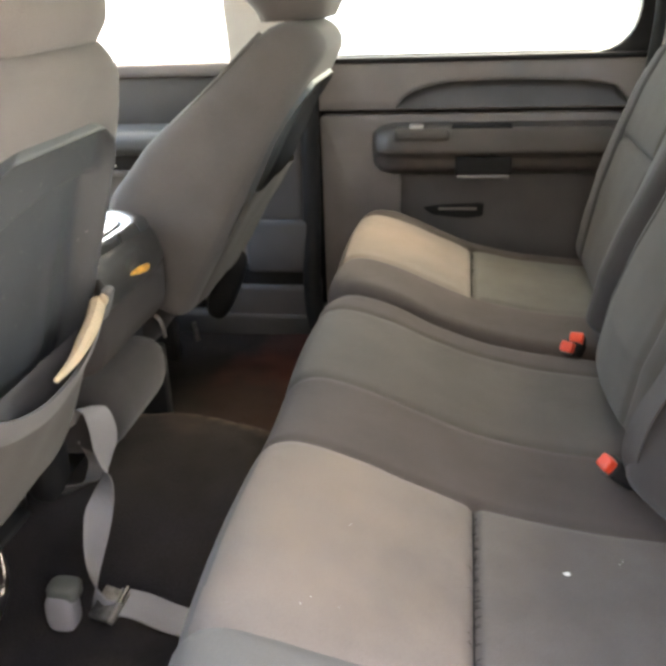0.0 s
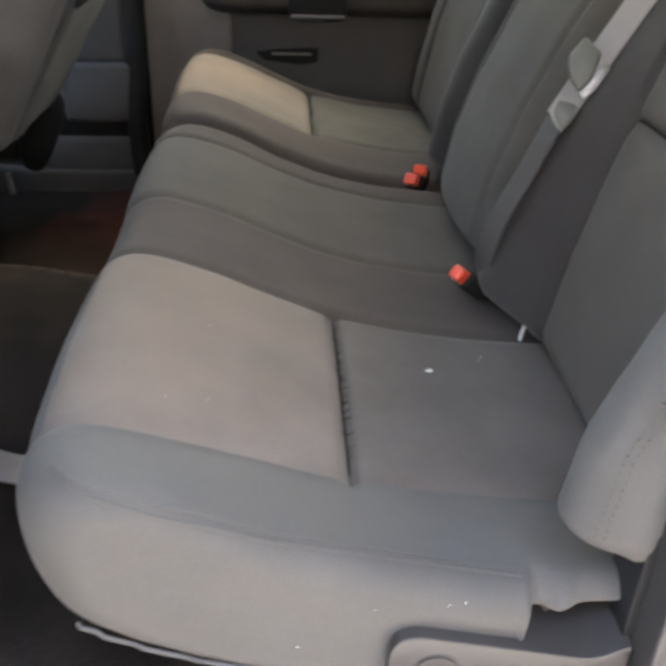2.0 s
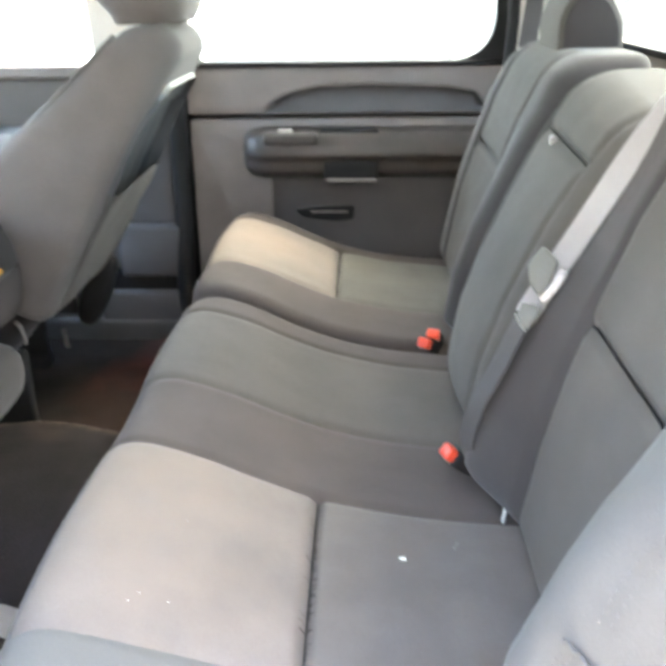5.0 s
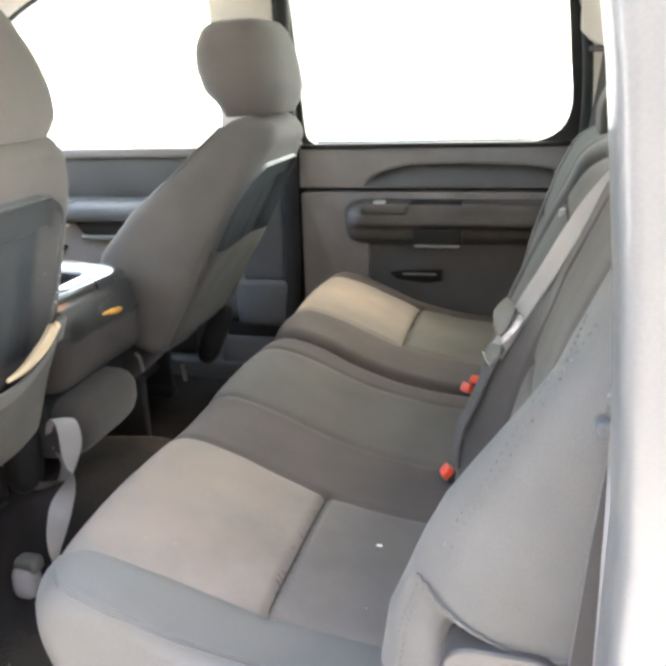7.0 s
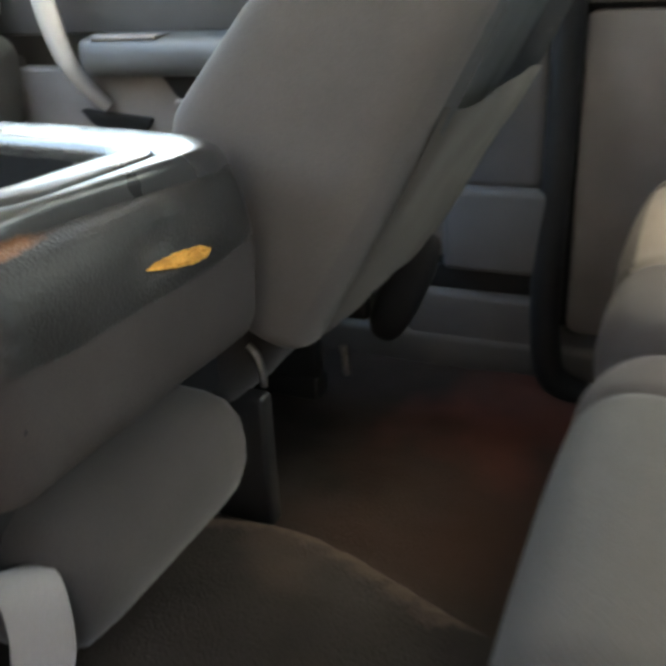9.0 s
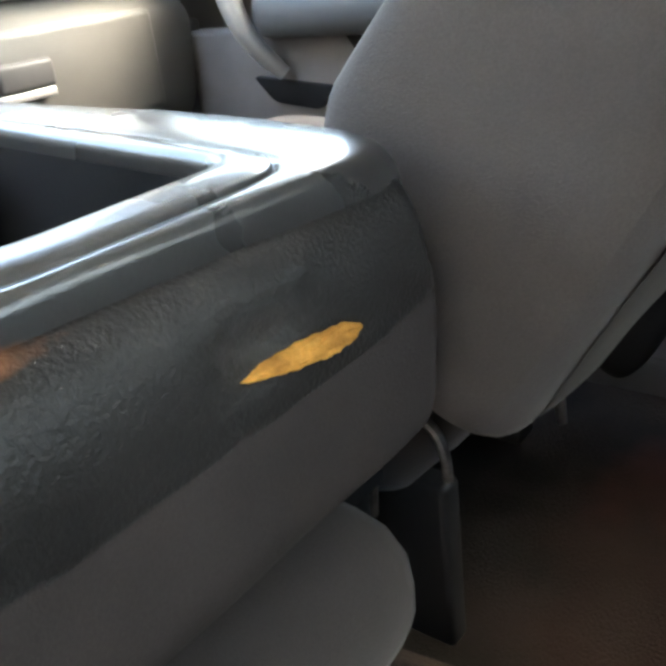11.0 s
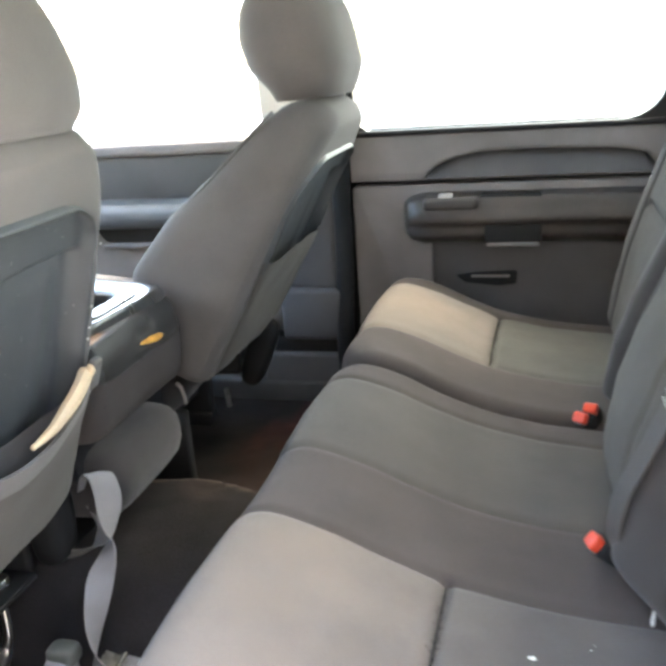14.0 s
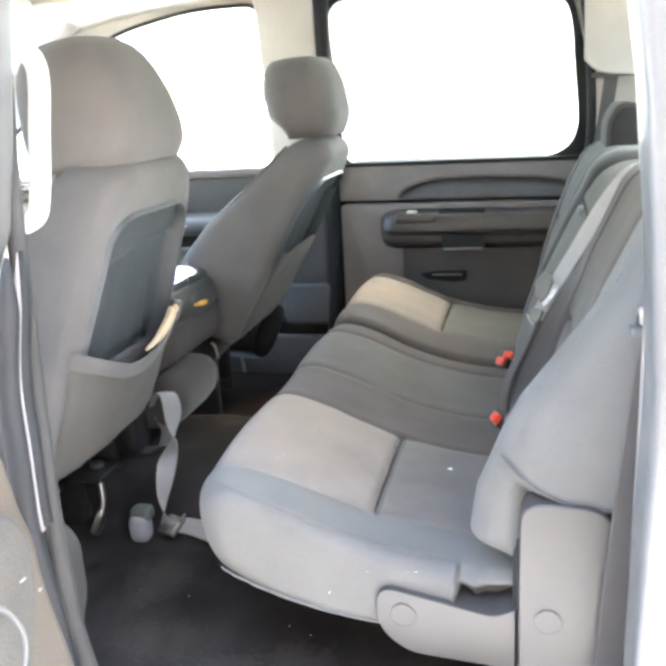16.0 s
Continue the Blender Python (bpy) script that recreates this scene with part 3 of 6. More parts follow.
part("pull_cup", rbox(0.128, 0.262, 1.945, 1.99, 0.63, 0.654, 0.004), RUBBER, armrest)
part("pull_recess", rbox(0.138, 0.262, 1.926, 1.97, 0.546, 0.588, 0.004), RUBBER, armrest)
part("recess_lip", rbox(0.143, 0.257, 1.918, 1.935, 0.54, 0.548, 0.003), PLASTIC_DOOR, armrest)
part("pocket_slot", prism(rounded([(0.062, 0.455), (0.085, 0.437), (0.165, 0.428), (0.205, 0.434), (0.207, 0.466), (0.11, 0.462)], 0.008), "y", 1.996, 2.008, 0.003),
     RUBBER, door_1, "dark pull slot")
part("slot_lip", rbox(0.1, 0.19, 1.993, 2.0, 0.449, 0.455, 0.002), PLASTIC_DOOR, door_1)
part("belt_trim", rbox(-0.17, 0.62, 1.985, 2.03, 0.786, 0.798, 0.004), RUBBER, door_1)

# far front door
win = rounded([(-1.42, 0.80), (-0.366, 0.80), (-0.372, 1.13), (-0.405, 1.262), (-0.62, 1.262), (-0.93, 1.2)], [0.03, 0.02, 0.03, 0.05, 0.2, 0.25], 8)
door_2 = door_skin("door_2", "closed front passenger door with grey trim and a silver pull", -1.6, -0.3, win, 2.015, 2.06, CREAM)
part("upper_trim", rbox(-1.6, -0.33, 1.985, 2.05, 0.765, 0.797, 0.01, 3), PLASTIC_DOOR, door_2)
part("door_cloth", rbox(-1.6, -0.33, 2.0, 2.05, 0.655, 0.765, 0.006), PLASTIC_DARK, door_2)
part("lower_trim", rbox(-1.6, -0.33, 1.995, 2.05, 0.2, 0.60, 0.01), PLASTIC_DOOR, door_2)
rings = []
for x, k in ((-1.03, 0.2), (-1.01, 0.75), (-0.98, 1), (-0.6, 1), (-0.33, 1.0)):
    prof = rounded([(2.02, 0.585), (1.945, 0.59), (1.925, 0.615), (1.93, 0.648), (2.02, 0.66)], [0, 0.02, 0.02, 0.018, 0], 4)
    rings.append([(x, 2.02 + (y - 2.02) * k, z) for y, z in prof])
rest = part("armrest", outward(loft(rings)), PLASTIC_BLUE, door_2, "slate armrest shelf")
part("switch_panel", rbox(-0.97, -0.84, 1.935, 1.99, 0.648, 0.657, 0.004), PLASTIC_DOOR, rest)
part("pull_pocket", prism(rounded([(-0.875, 0.602), (-0.6, 0.602), (-0.6, 0.548), (-0.835, 0.548)], 0.015), "y", 1.975, 2.0, 0.004), RUBBER, door_2, "black pull pocket")
part("pocket_lip", rbox(-0.84, -0.6, 1.965, 1.985, 0.536, 0.55, 0.005), PLASTIC_DOOR, door_2)
part("low_recess", prism(rounded([(-1.06, 0.53), (-0.9, 0.515), (-0.93, 0.48), (-1.02, 0.49)], 0.012), "y", 1.985, 2.0, 0.004), RUBBER, door_2)
part("speaker_cover", disc((-0.75, 1.99, 0.36), (0, 1, 0), 0.1, 0.02), PLASTIC_DARK, door_2)
part("map_pocket", rbox(-1.1, -0.4, 1.95, 1.99, 0.24, 0.36, 0.015), PLASTIC_DARK, door_2)
handle = smooth_path([(-0.985, 1.985, 0.80), (-1.04, 1.955, 0.785), (-1.064, 1.945, 0.745), (-1.052, 1.942, 0.675), (-1.024, 1.946, 0.597), (-0.99, 1.982, 0.535)], 8)
part("pull_handle", tube(handle, [0.012 + 0.008 * math.sin(math.pi * i / (len(handle) - 1)) for i in range(len(handle))], 12), PLASTIC_SILVER, door_2,
     "long silver pull handle")

# near front door, closed, beside the driver's seat
win = rounded([(-1.42, 0.80), (-0.366, 0.80), (-0.372, 1.13), (-0.405, 1.262), (-0.62, 1.262), (-0.93, 1.2)], [0.03, 0.02, 0.03, 0.05, 0.2, 0.25], 8)
door_3 = door_skin("door_3", "closed driver's door with grey trim", -1.6, -0.33, win, 0.345, 0.30, CREAM)
part("inner_trim", rbox(-1.6, -0.33, 0.31, 0.365, 0.2, 0.795, 0.012), PLASTIC_DOOR, door_3)
part("armrest", rbox(-1.2, -0.4, 0.36, 0.43, 0.59, 0.65, 0.02), PLASTIC_DARK, door_3)

# near rear door, swung open about the middle pillar
door_4 = thing("door_4", "open near rear door with dusty tan lower trim", "car door", "structure", at=(-0.225, 0.25, 0.1))
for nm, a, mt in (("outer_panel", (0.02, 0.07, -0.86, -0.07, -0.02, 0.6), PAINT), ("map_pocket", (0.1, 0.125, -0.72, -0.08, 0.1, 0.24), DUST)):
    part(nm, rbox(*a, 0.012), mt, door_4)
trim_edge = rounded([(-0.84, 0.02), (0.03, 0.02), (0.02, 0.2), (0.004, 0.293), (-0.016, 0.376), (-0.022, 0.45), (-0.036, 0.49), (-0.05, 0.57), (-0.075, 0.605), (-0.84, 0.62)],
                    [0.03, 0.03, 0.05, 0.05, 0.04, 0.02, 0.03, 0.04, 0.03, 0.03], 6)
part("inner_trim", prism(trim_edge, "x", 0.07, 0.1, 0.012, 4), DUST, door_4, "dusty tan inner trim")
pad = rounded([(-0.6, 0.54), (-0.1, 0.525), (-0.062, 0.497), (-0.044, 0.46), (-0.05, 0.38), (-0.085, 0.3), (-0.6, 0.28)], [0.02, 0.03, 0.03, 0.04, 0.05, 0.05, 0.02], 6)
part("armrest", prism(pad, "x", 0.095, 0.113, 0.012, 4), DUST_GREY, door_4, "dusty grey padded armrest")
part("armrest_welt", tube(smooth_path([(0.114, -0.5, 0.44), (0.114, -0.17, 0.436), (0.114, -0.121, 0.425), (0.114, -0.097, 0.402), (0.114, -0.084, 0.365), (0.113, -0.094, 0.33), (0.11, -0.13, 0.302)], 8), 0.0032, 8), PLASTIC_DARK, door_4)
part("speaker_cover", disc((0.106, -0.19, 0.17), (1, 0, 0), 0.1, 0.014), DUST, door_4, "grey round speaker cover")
for y, z, w in ((-0.07, 0.426, 0.011), (-0.047, 0.4, 0.006)):
    part("scuff_mark", blob((0.1135, y, z), (0.0016, w, 0.0026), 2.4, 6, 8), PLASTIC_DOOR, door_4)
door_4.rotation_euler = (0, 0, radians(-4))

# ---- pillars, sills ----
pb = thing("pillar_middle_far", "far middle pillar with cream upper and grey lower trim", "pillar", "structure")
part("upper_trim", prism(rounded([(-0.372, 0.79), (-0.21, 0.79), (-0.222, 1.3), (-0.40, 1.3)], 0.01), "y", 1.955, 2.03, 0.015, 3), CREAM, pb)
part("lower_trim", rbox(-0.345, -0.215, 1.955, 2.03, 0.43, 0.795, 0.015), PLASTIC_INSET, pb)
part("foot_trim", rbox(-0.36, -0.205, 1.93, 2.03, 0.306, 0.435, 0.012), PLASTIC_INSET, pb)
part("gap_strip", rbox(-0.4, -0.2, 1.952, 2.03, 0.268, 0.309, 0.003), RUBBER, pb)
part("sill_box", rbox(-0.42, -0.19, 1.935, 2.03, 0.12, 0.27, 0.012), PLASTIC_INSET, pb)
seal = smooth_path([(-0.19, 1.972, 1.27), (-0.188, 1.972, 1.0), (-0.186, 1.972, 0.75), (-0.186, 1.962, 0.5), (-0.19, 1.945, 0.34), (-0.186, 1.932, 0.22), (-0.17, 1.928, 0.15), (-0.12, 1.925, 0.125)], 8)
part("door_seal", tube([(x - 0.012, y, z) for x, y, z in seal], 0.023, 12), RUBBER, pb, "black rubber door seal")
pc = thing("pillar_rear_far", "cream far rear pillar trim", "pillar", "structure")
part("upper_trim", prism(rounded([(0.53, 1.052), (0.553, 1.026), (0.585, 1.014), (0.75, 1.0), (0.75, 1.33), (0.52, 1.33)], [0.008, 0.015, 0.015, 0.0, 0.0, 0.01]), "y", 1.938, 2.03, 0.01, 3), CREAM, pc)
part("middle_trim", prism([(0.553, 0.78), (0.75, 0.78), (0.75, 1.04), (0.545, 1.04)], "y", 1.968, 2.03, 0.006), CREAM, pc)
# dark strip for the shadow line under the upper trim's lip
part("lip_shade_strip", rbox(0.55, 0.67, 1.945, 1.97, 1.004, 1.018, 0.003), PLASTIC_DARK, pc)
part("lower_trim", rbox(0.59, 0.75, 1.95, 2.03, 0.1, 0.8, 0.012), PLASTIC_DARK, pc)
part("edge_seal", tube(smooth_path([(0.545, 1.975, 0.76), (0.553, 1.972, 0.9), (0.54, 1.972, 1.1), (0.515, 1.972, 1.27)], 8), 0.013, 10), RUBBER, pc)
tagged(part("trim_sill_far", rbox(-1.6, 0.7, 1.93, 2.03, 0.09, 0.2, 0.015), PLASTIC_DARK), "dark grey far door sill plate", "sill", kind="structure")
tagged(part("trim_sill_near", rbox(-0.2, 0.6, 0.3, 0.45, 0.05, 0.135, 0.018), PLASTIC_DARK), "dark grey near door sill plate", "sill", kind="structure")
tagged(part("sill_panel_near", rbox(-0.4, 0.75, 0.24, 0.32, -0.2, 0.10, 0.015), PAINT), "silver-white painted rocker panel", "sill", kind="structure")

pbn = thing("pillar_middle_near", "near middle pillar with a rubber seal", "pillar", "structure")
part("upper_trim", prism([(-0.40, 0.79), (-0.222, 0.79), (-0.18, 1.33), (-0.40, 1.33)], "y", 0.335, 0.405, 0.02, 3), CREAM, pbn)
part("lower_trim", rbox(-0.40, -0.226, 0.32, 0.41, 0.1, 0.80, 0.02), PLASTIC_INSET, pbn)
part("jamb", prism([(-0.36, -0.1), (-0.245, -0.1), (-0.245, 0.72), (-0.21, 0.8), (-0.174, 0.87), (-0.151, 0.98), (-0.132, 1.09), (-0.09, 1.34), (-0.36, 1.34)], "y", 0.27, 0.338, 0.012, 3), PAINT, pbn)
seal = smooth_path([(-0.135, 0.347, 1.3), (-0.174, 0.347, 0.95), (-0.184, 0.347, 0.75), (-0.19, 0.348, 0.6), (-0.193, 0.35, 0.48), (-0.186, 0.352, 0.32), (-0.15, 0.35, 0.19), (-0.08, 0.34, 0.142)], 8)
part("door_seal", tube(seal, 0.011, 12), PILLAR_GREY, pbn, "grey weatherstrip")
bead = smooth_path([(-0.15, 0.3, 0.85), (-0.162, 0.3, 0.78), (-0.176, 0.3, 0.7), (-0.178, 0.3, 0.62), (-0.18, 0.3, 0.535), (-0.178, 0.3, 0.507)], 8)
thin = [min(1.0, 0.15 + k / 8) for k in range(len(bead))]
# highlight along the seal, added as a thin pale tube
part("seal_streak", tube(bead, [0.0042 * k for k in thin], 8), PLASTIC_DOOR, pbn, "pale strip for the bright highlight on the seal edge")
part("inner_seal", tube([(x - 0.008, y + 0.02, z) for x, y, z in bead], [0.012 * k for k in thin], 10), RUBBER, pbn)
skirt = [tuple(p) for p in bead] + smooth_path([tuple(bead[-1]), (-0.165, 0.3, 0.4), (-0.15, 0.3, 0.25)], 8)[1:]
part("outer_seal", tube([(x + 0.004, y - 0.026, z) for x, y, z in skirt], [0.014 * min(1.0, 0.15 + k / 8) for k in range(len(skirt))], 10), RUBBER, pbn)
part("seat_belt_cover", prism(rounded([(-0.26, 0.13), (-0.216, 0.13), (-0.212, 0.3), (-0.197, 0.35), (-0.197, 0.435), (-0.226, 0.466), (-0.26, 0.47)], [0, 0.01, 0.03, 0.03, 0.02, 0.02, 0]), "y", 0.35, 0.41, 0.012, 4), PILLAR_GREY, pbn)
pcn = thing("pillar_rear_near", "painted near rear door jamb with seals", "pillar", "structure")
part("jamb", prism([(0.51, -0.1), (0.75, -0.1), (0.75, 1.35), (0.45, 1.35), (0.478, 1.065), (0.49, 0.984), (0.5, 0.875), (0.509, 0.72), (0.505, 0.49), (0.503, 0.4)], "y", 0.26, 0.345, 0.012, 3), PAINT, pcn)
part("trim", rbox(0.56, 0.75, 0.34, 0.40, 0.1, 1.33, 0.015), PLASTIC_DOOR, pcn)
part("door_seal", tube(smooth_path([(0.48, 0.352, 1.3), (0.505, 0.356, 0.98), (0.52, 0.356, 0.8), (0.52, 0.352, 0.5), (0.515, 0.345, 0.25), (0.47, 0.335, 0.145)], 8), 0.013, 12), PLASTIC_DOOR, pcn,
     "grey weatherstrip")
part("outer_seal", tube(smooth_path([(0.55, 0.262, 1.3), (0.56, 0.26, 0.9), (0.56, 0.26, 0.3), (0.54, 0.26, 0.1)], 8), 0.008, 10), RUBBER, pcn)
# roof rails over the side openings
tagged(part("trim_rail_near", rbox(-0.99, 0.76, 0.28, 0.36, 1.27, 1.39, 0.02), CREAM), "cream near roof rail trim", "trim", kind="structure")
tagged(part("trim_rail_far", rbox(-0.99, 0.76, 2.01, 2.07, 1.3, 1.39, 0.02), CREAM), "cream far roof rail trim", "trim", kind="structure")

# grab handle on the near middle pillar
hn = thing("grab_handle", "cream plastic grab handle on the middle pillar", "grab handle", at=(-0.2, 0.41, 0.95))
loop = smooth_path([(-0.232, 0.4, 1.066), (-0.2, 0.42, 1.072), (-0.181, 0.43, 1.062), (-0.175, 0.432, 1.035), (-0.185, 0.432, 0.97), (-0.196, 0.432, 0.9), (-0.208, 0.426, 0.868), (-0.25, 0.4, 0.858)], 8)
part("grip", tube(loop, 0.0128, 14), CREAM, hn)
for x, z in ((-0.232, 1.05), (-0.248, 0.868)):
    part("end_cap", rbox(x - 0.02, x + 0.015, 0.39, 0.42, z - 0.02, z + 0.02, 0.01), CREAM, hn)
settle(hn)

# ---- windscreen, dash ----
wind = thing("window_1", "bright front windscreen", "windscreen", "structure")
g = part("pane", outward(loft([[(-1.0, 0.42, 1.27), (-1.0, 1.94, 1.27)], [(-1.75, 0.36, 0.82), (-1.75, 2.0, 0.82)]], False, False)), GLASS_SHADE, wind)
g.visible_shadow = True
part("header", rbox(-1.03, -0.95, 0.38, 1.98, 1.26, 1.33, 0.02), CREAM, wind)
for y0, nm in ((0.33, "near_post"), (1.99, "far_post")):
    part("pillar_trim", tube([(-0.98, y0 + (0.03 if y0 < 1 else 0.0), 1.28), (-1.75, y0 + 0.01, 0.8)], 0.035, 12), CREAM, wind)
dash = thing("dashboard", "grey two-tone dashboard with an air vent and glove box", "dashboard", at=(-1.33, 1.18, 0.3))
prof = rounded([(-1.85, 0.42), (-1.33, 0.40), (-1.19, 0.48), (-1.175, 0.64), (-1.23, 0.672), (-1.23, 0.80), (-1.29, 0.84), (-1.85, 0.84)], [0, 0.04, 0.05, 0.03, 0.02, 0.05, 0.05, 0], 6)
part("lower_body", prism(prof, "y", 0.38, 1.985, 0.004), DASH_GREY, dash)
part("trim_band", prism(rounded([(1.55, 0.685), (2.0, 0.685), (2.0, 0.80), (1.55, 0.80)], [0.02, 0.03, 0.05, 0.02]), "x", -1.24, -1.205, 0.01, 3), PLASTIC_SILVER, dash, "silver dash trim")
part("slot", rbox(-1.206, -1.2, 1.58, 1.83, 0.70, 0.716, 0.002), RUBBER, dash)
vent = part("air_vent", prism(rounded([(1.87, 0.715), (1.95, 0.715), (1.945, 0.80), (1.865, 0.80)], 0.015), "x", -1.208, -1.195, 0.004), PLASTIC_DARK, dash, "dark air vent")
for k in range(5):
    part("slat", rbox(-1.196, -1.188, 1.878, 1.94, 0.726 + 0.014 * k, 0.732 + 0.014 * k, 0.002), BLACK_METAL, vent)
part("vent_tab", rbox(-1.19, -1.182, 1.9, 1.925, 0.754, 0.765, 0.002), PLASTIC_SILVER, vent)
part("glove_box_lid", rbox(-1.192, -1.168, 1.40, 1.90, 0.50, 0.65, 0.015), DASH_GREY, dash)
part("glove_box_latch", rbox(-1.173, -1.158, 1.61, 1.70, 0.572, 0.61, 0.008), PLASTIC_DARK, dash)
part("latch_bar", rbox(-1.16, -1.15, 1.60, 1.69, 0.56, 0.572, 0.003), PLASTIC_SILVER, dash)
part("footwell_panel", rbox(-1.9, -1.84, 0.36, 2.0, 0.1, 0.8, 0.01), PLASTIC_DARK, dash)
settle(dash)
tagged(part("kick_panel_far", rbox(-1.85, -1.2, 1.985, 2.03, 0.1, 0.62, 0.01), PLASTIC_DARK), "dark grey kick panel beside the footwell", "trim", kind="structure")

# white oval at the headliner's front edge, read as the visor light
visor = thing("visor_lamp", "white visor lamp in the headliner", "ceiling lamp", at=(-0.916, 1.75, 1.28))
part("bezel", blob((-0.916, 1.75, 1.288), (0.18, 0.12, 0.03), 3.0), CREAM, visor)
part("lens", blob((-0.916, 1.75, 1.277), (0.125, 0.075, 0.02), 3.0), LENS, visor)
settle(visor)


# ---- rear bench ----
CUSHION = [(-0.074, 0.43), (-0.068, 0.459), (-0.047, 0.48), (-0.012, 0.483), (0.05, 0.464), (0.115, 0.435), (0.177, 0.411), (0.26, 0.391), (0.33, 0.382), (0.40, 0.376),
           (0.46, 0.372), (0.475, 0.35), (0.465, 0.31), (0.40, 0.295), (0.30, 0.283), (0.20, 0.283), (0.13, 0.292), (0.07, 0.306), (0.02, 0.322), (-0.025, 0.34), (-0.055, 0.362), (-0.07, 0.395)]


def inset(ring, d):
    """Moves a closed outline inward by d."""
    P = np.array(ring)
    t = np.roll(P, -1, axis=0) - np.roll(P, 1, axis=0)
    t /= np.linalg.norm(t, axis=1)[:, None] + 1e-9
    n = np.stack([t[:, 1], -t[:, 0]], axis=1)
    area = 0.5 * np.sum(P[:, 0] * np.roll(P[:, 1], -1) - np.roll(P[:, 0], -1) * P[:, 1])
    return P + n * d * (-1 if area > 0 else 1)


def seat_cushion(y0, y1, r0, r1, lift, seams_y, cross, crown, step=0.0055, n=260):
    """A cushion swept across the car: rounded ends, sewn grooves along and across, a soft crown between the grooves."""
    base = resample(smooth_path(CUSHION, 8, True), n)
    rings = []
    ys = []
    for e in np.linspace(0, 1, 9)[:-1]:
        ys.append(y0 + r0 * (1 - math.cos(e * math.pi / 2)))
    m = int((y1 - y0 - r0 - r1) / step)
    ys += list(np.linspace(y0 + r0, y1 - r1, m))
    for e in np.linspace(0, 1, 9)[1:]:
        ys.append(y1 - r1 + r1 * math.sin(e * math.pi / 2))
    bent = [sy for sy in seams_y if callable(sy)]
    if bent:
        ys[min(range(len(ys)), key=lambda i: abs(ys[i] - 0.575))] = 0.575
    for y in ys:
        d = 0.0
        if y < y0 + r0:
            q = min(1, (y0 + r0 - y) / r0)
            d = r0 * (1 - math.sqrt(max(0, 1 - q * q)))
        if y > y1 - r1:
            q = min(1, (y - (y1 - r1)) / r1)
            d = max(d, r1 * (1 - math.sqrt(max(0, 1 - q * q))))
        P = inset(base, d) if d > 1e-5 else base
        ring = []
        straight = y
        for x, z in P:
            y = straight
            for sy in bent:
                y += (sy(x) - 0.575) * max(0.0, min(1.0, (straight - 0.5) / 0.075, (0.7 - straight) / 0.125))
            top = 1 / (1 + math.exp(-(z - 0.355) / 0.012))
            front = 1 / (1 + math.exp((x + 0.02) / 0.015))
            dz = 0.0
            for sy in seams_y:
                dz -= groove(y - (sy(x) if callable(sy) else sy), 0.0036, 0.006)
            for xs, a, b in cross:
                if a - 0.01 < y < b + 0.01:
                    edge = min(1, (y - a + 0.01) / 0.02, (b + 0.01 - y) / 0.02)
                    dz -= max(0, edge) * (groove(x - xs, 0.011, 0.006) + groove(x - xs, 0.004, 0.022))
            for a, b, h in crown:
                if a < y < b:
                    dz += h * math.sin(math.pi * (y - a) / (b - a)) ** 0.7
            wob = 0.0014 * noise.noise(Vector((x * 14, y * 14, 2.2))) + 0.0003 * noise.noise(Vector((x * 40, y * 40, 5)))
            zz = z + lift * top + (dz + wob) * top
            corner = 0.035 * max(0, (y0 + 0.075 - y) / 0.075) ** 2 + 0.025 * max(0, (y - y1 + 0.05) / 0.05) ** 2
            xx = x - (dz * front * 0.6) + corner * max(0, min(1, (0.12 - x) / 0.15))
            ring.append((xx, y, zz))
        rings.append(ring)
    # the near end is closed by rings that shrink onto its middle line
    end = np.array(rings[0])
    level = np.linspace(end[:, 0].min() + 0.05, end[:, 0].max() - 0.05, 60)
    middle = [(end[abs(end[:, 0] - x) < 0.012][:, 2].max() + end[abs(end[:, 0] - x) < 0.012][:, 2].min()) / 2 for x in level]
    aim = np.array([(min(max(x, level[0]), level[-1]), y, float(np.interp(x, level, middle))) for x, y, z in end])
    caps = [[tuple(p) for p in end * f + aim * (1 - f)] for f in (0.02, 0.12, 0.24, 0.36, 0.48, 0.6, 0.72, 0.82, 0.91)]
    return oriented(loft(caps + rings))


def piping(path, r, mat, parent, name="piping"):
    return part(name, tube(path, r, 8), mat, parent)


def stitches(path, parent, length=0.005, gap=0.0035):
    """A row of short raised stitches along a path, as one part."""
    P = [Vector(p) for p in path]
    run = [0.0]
    for a, b in zip(P, P[1:]):
        run.append(run[-1] + (b - a).length)

    def at(d):
        return Vector([float(np.interp(d, run, [p[i] for p in P])) for i in range(3)])

    verts, faces, d = [], [], 0.0
    while d + length < run[-1]:
        a, b, n0 = at(d), at(d + length), len(verts)
        side = (b - a).cross(Vector((0, 1, 0))).normalized() * 0.0009
        mid = (a + b) / 2 + Vector((0, -0.0009, 0))
        verts += [a, mid + side, b, mid - side, (a + b) / 2 + Vector((0, 0.001, 0)), mid + Vector((0, -0.0006, 0))]
        faces += [(n0, n0 + 1, n0 + 5), (n0 + 1, n0 + 2, n0 + 5), (n0 + 2, n0 + 3, n0 + 5), (n0 + 3, n0, n0 + 5), (n0 + 1, n0, n0 + 4), (n0 + 2, n0 + 1, n0 + 4), (n0 + 3, n0 + 2, n0 + 4), (n0, n0 + 3, n0 + 4)]
        d += length + gap
    return part("stitch_line", (verts, faces), CLOTH_GREY, parent)


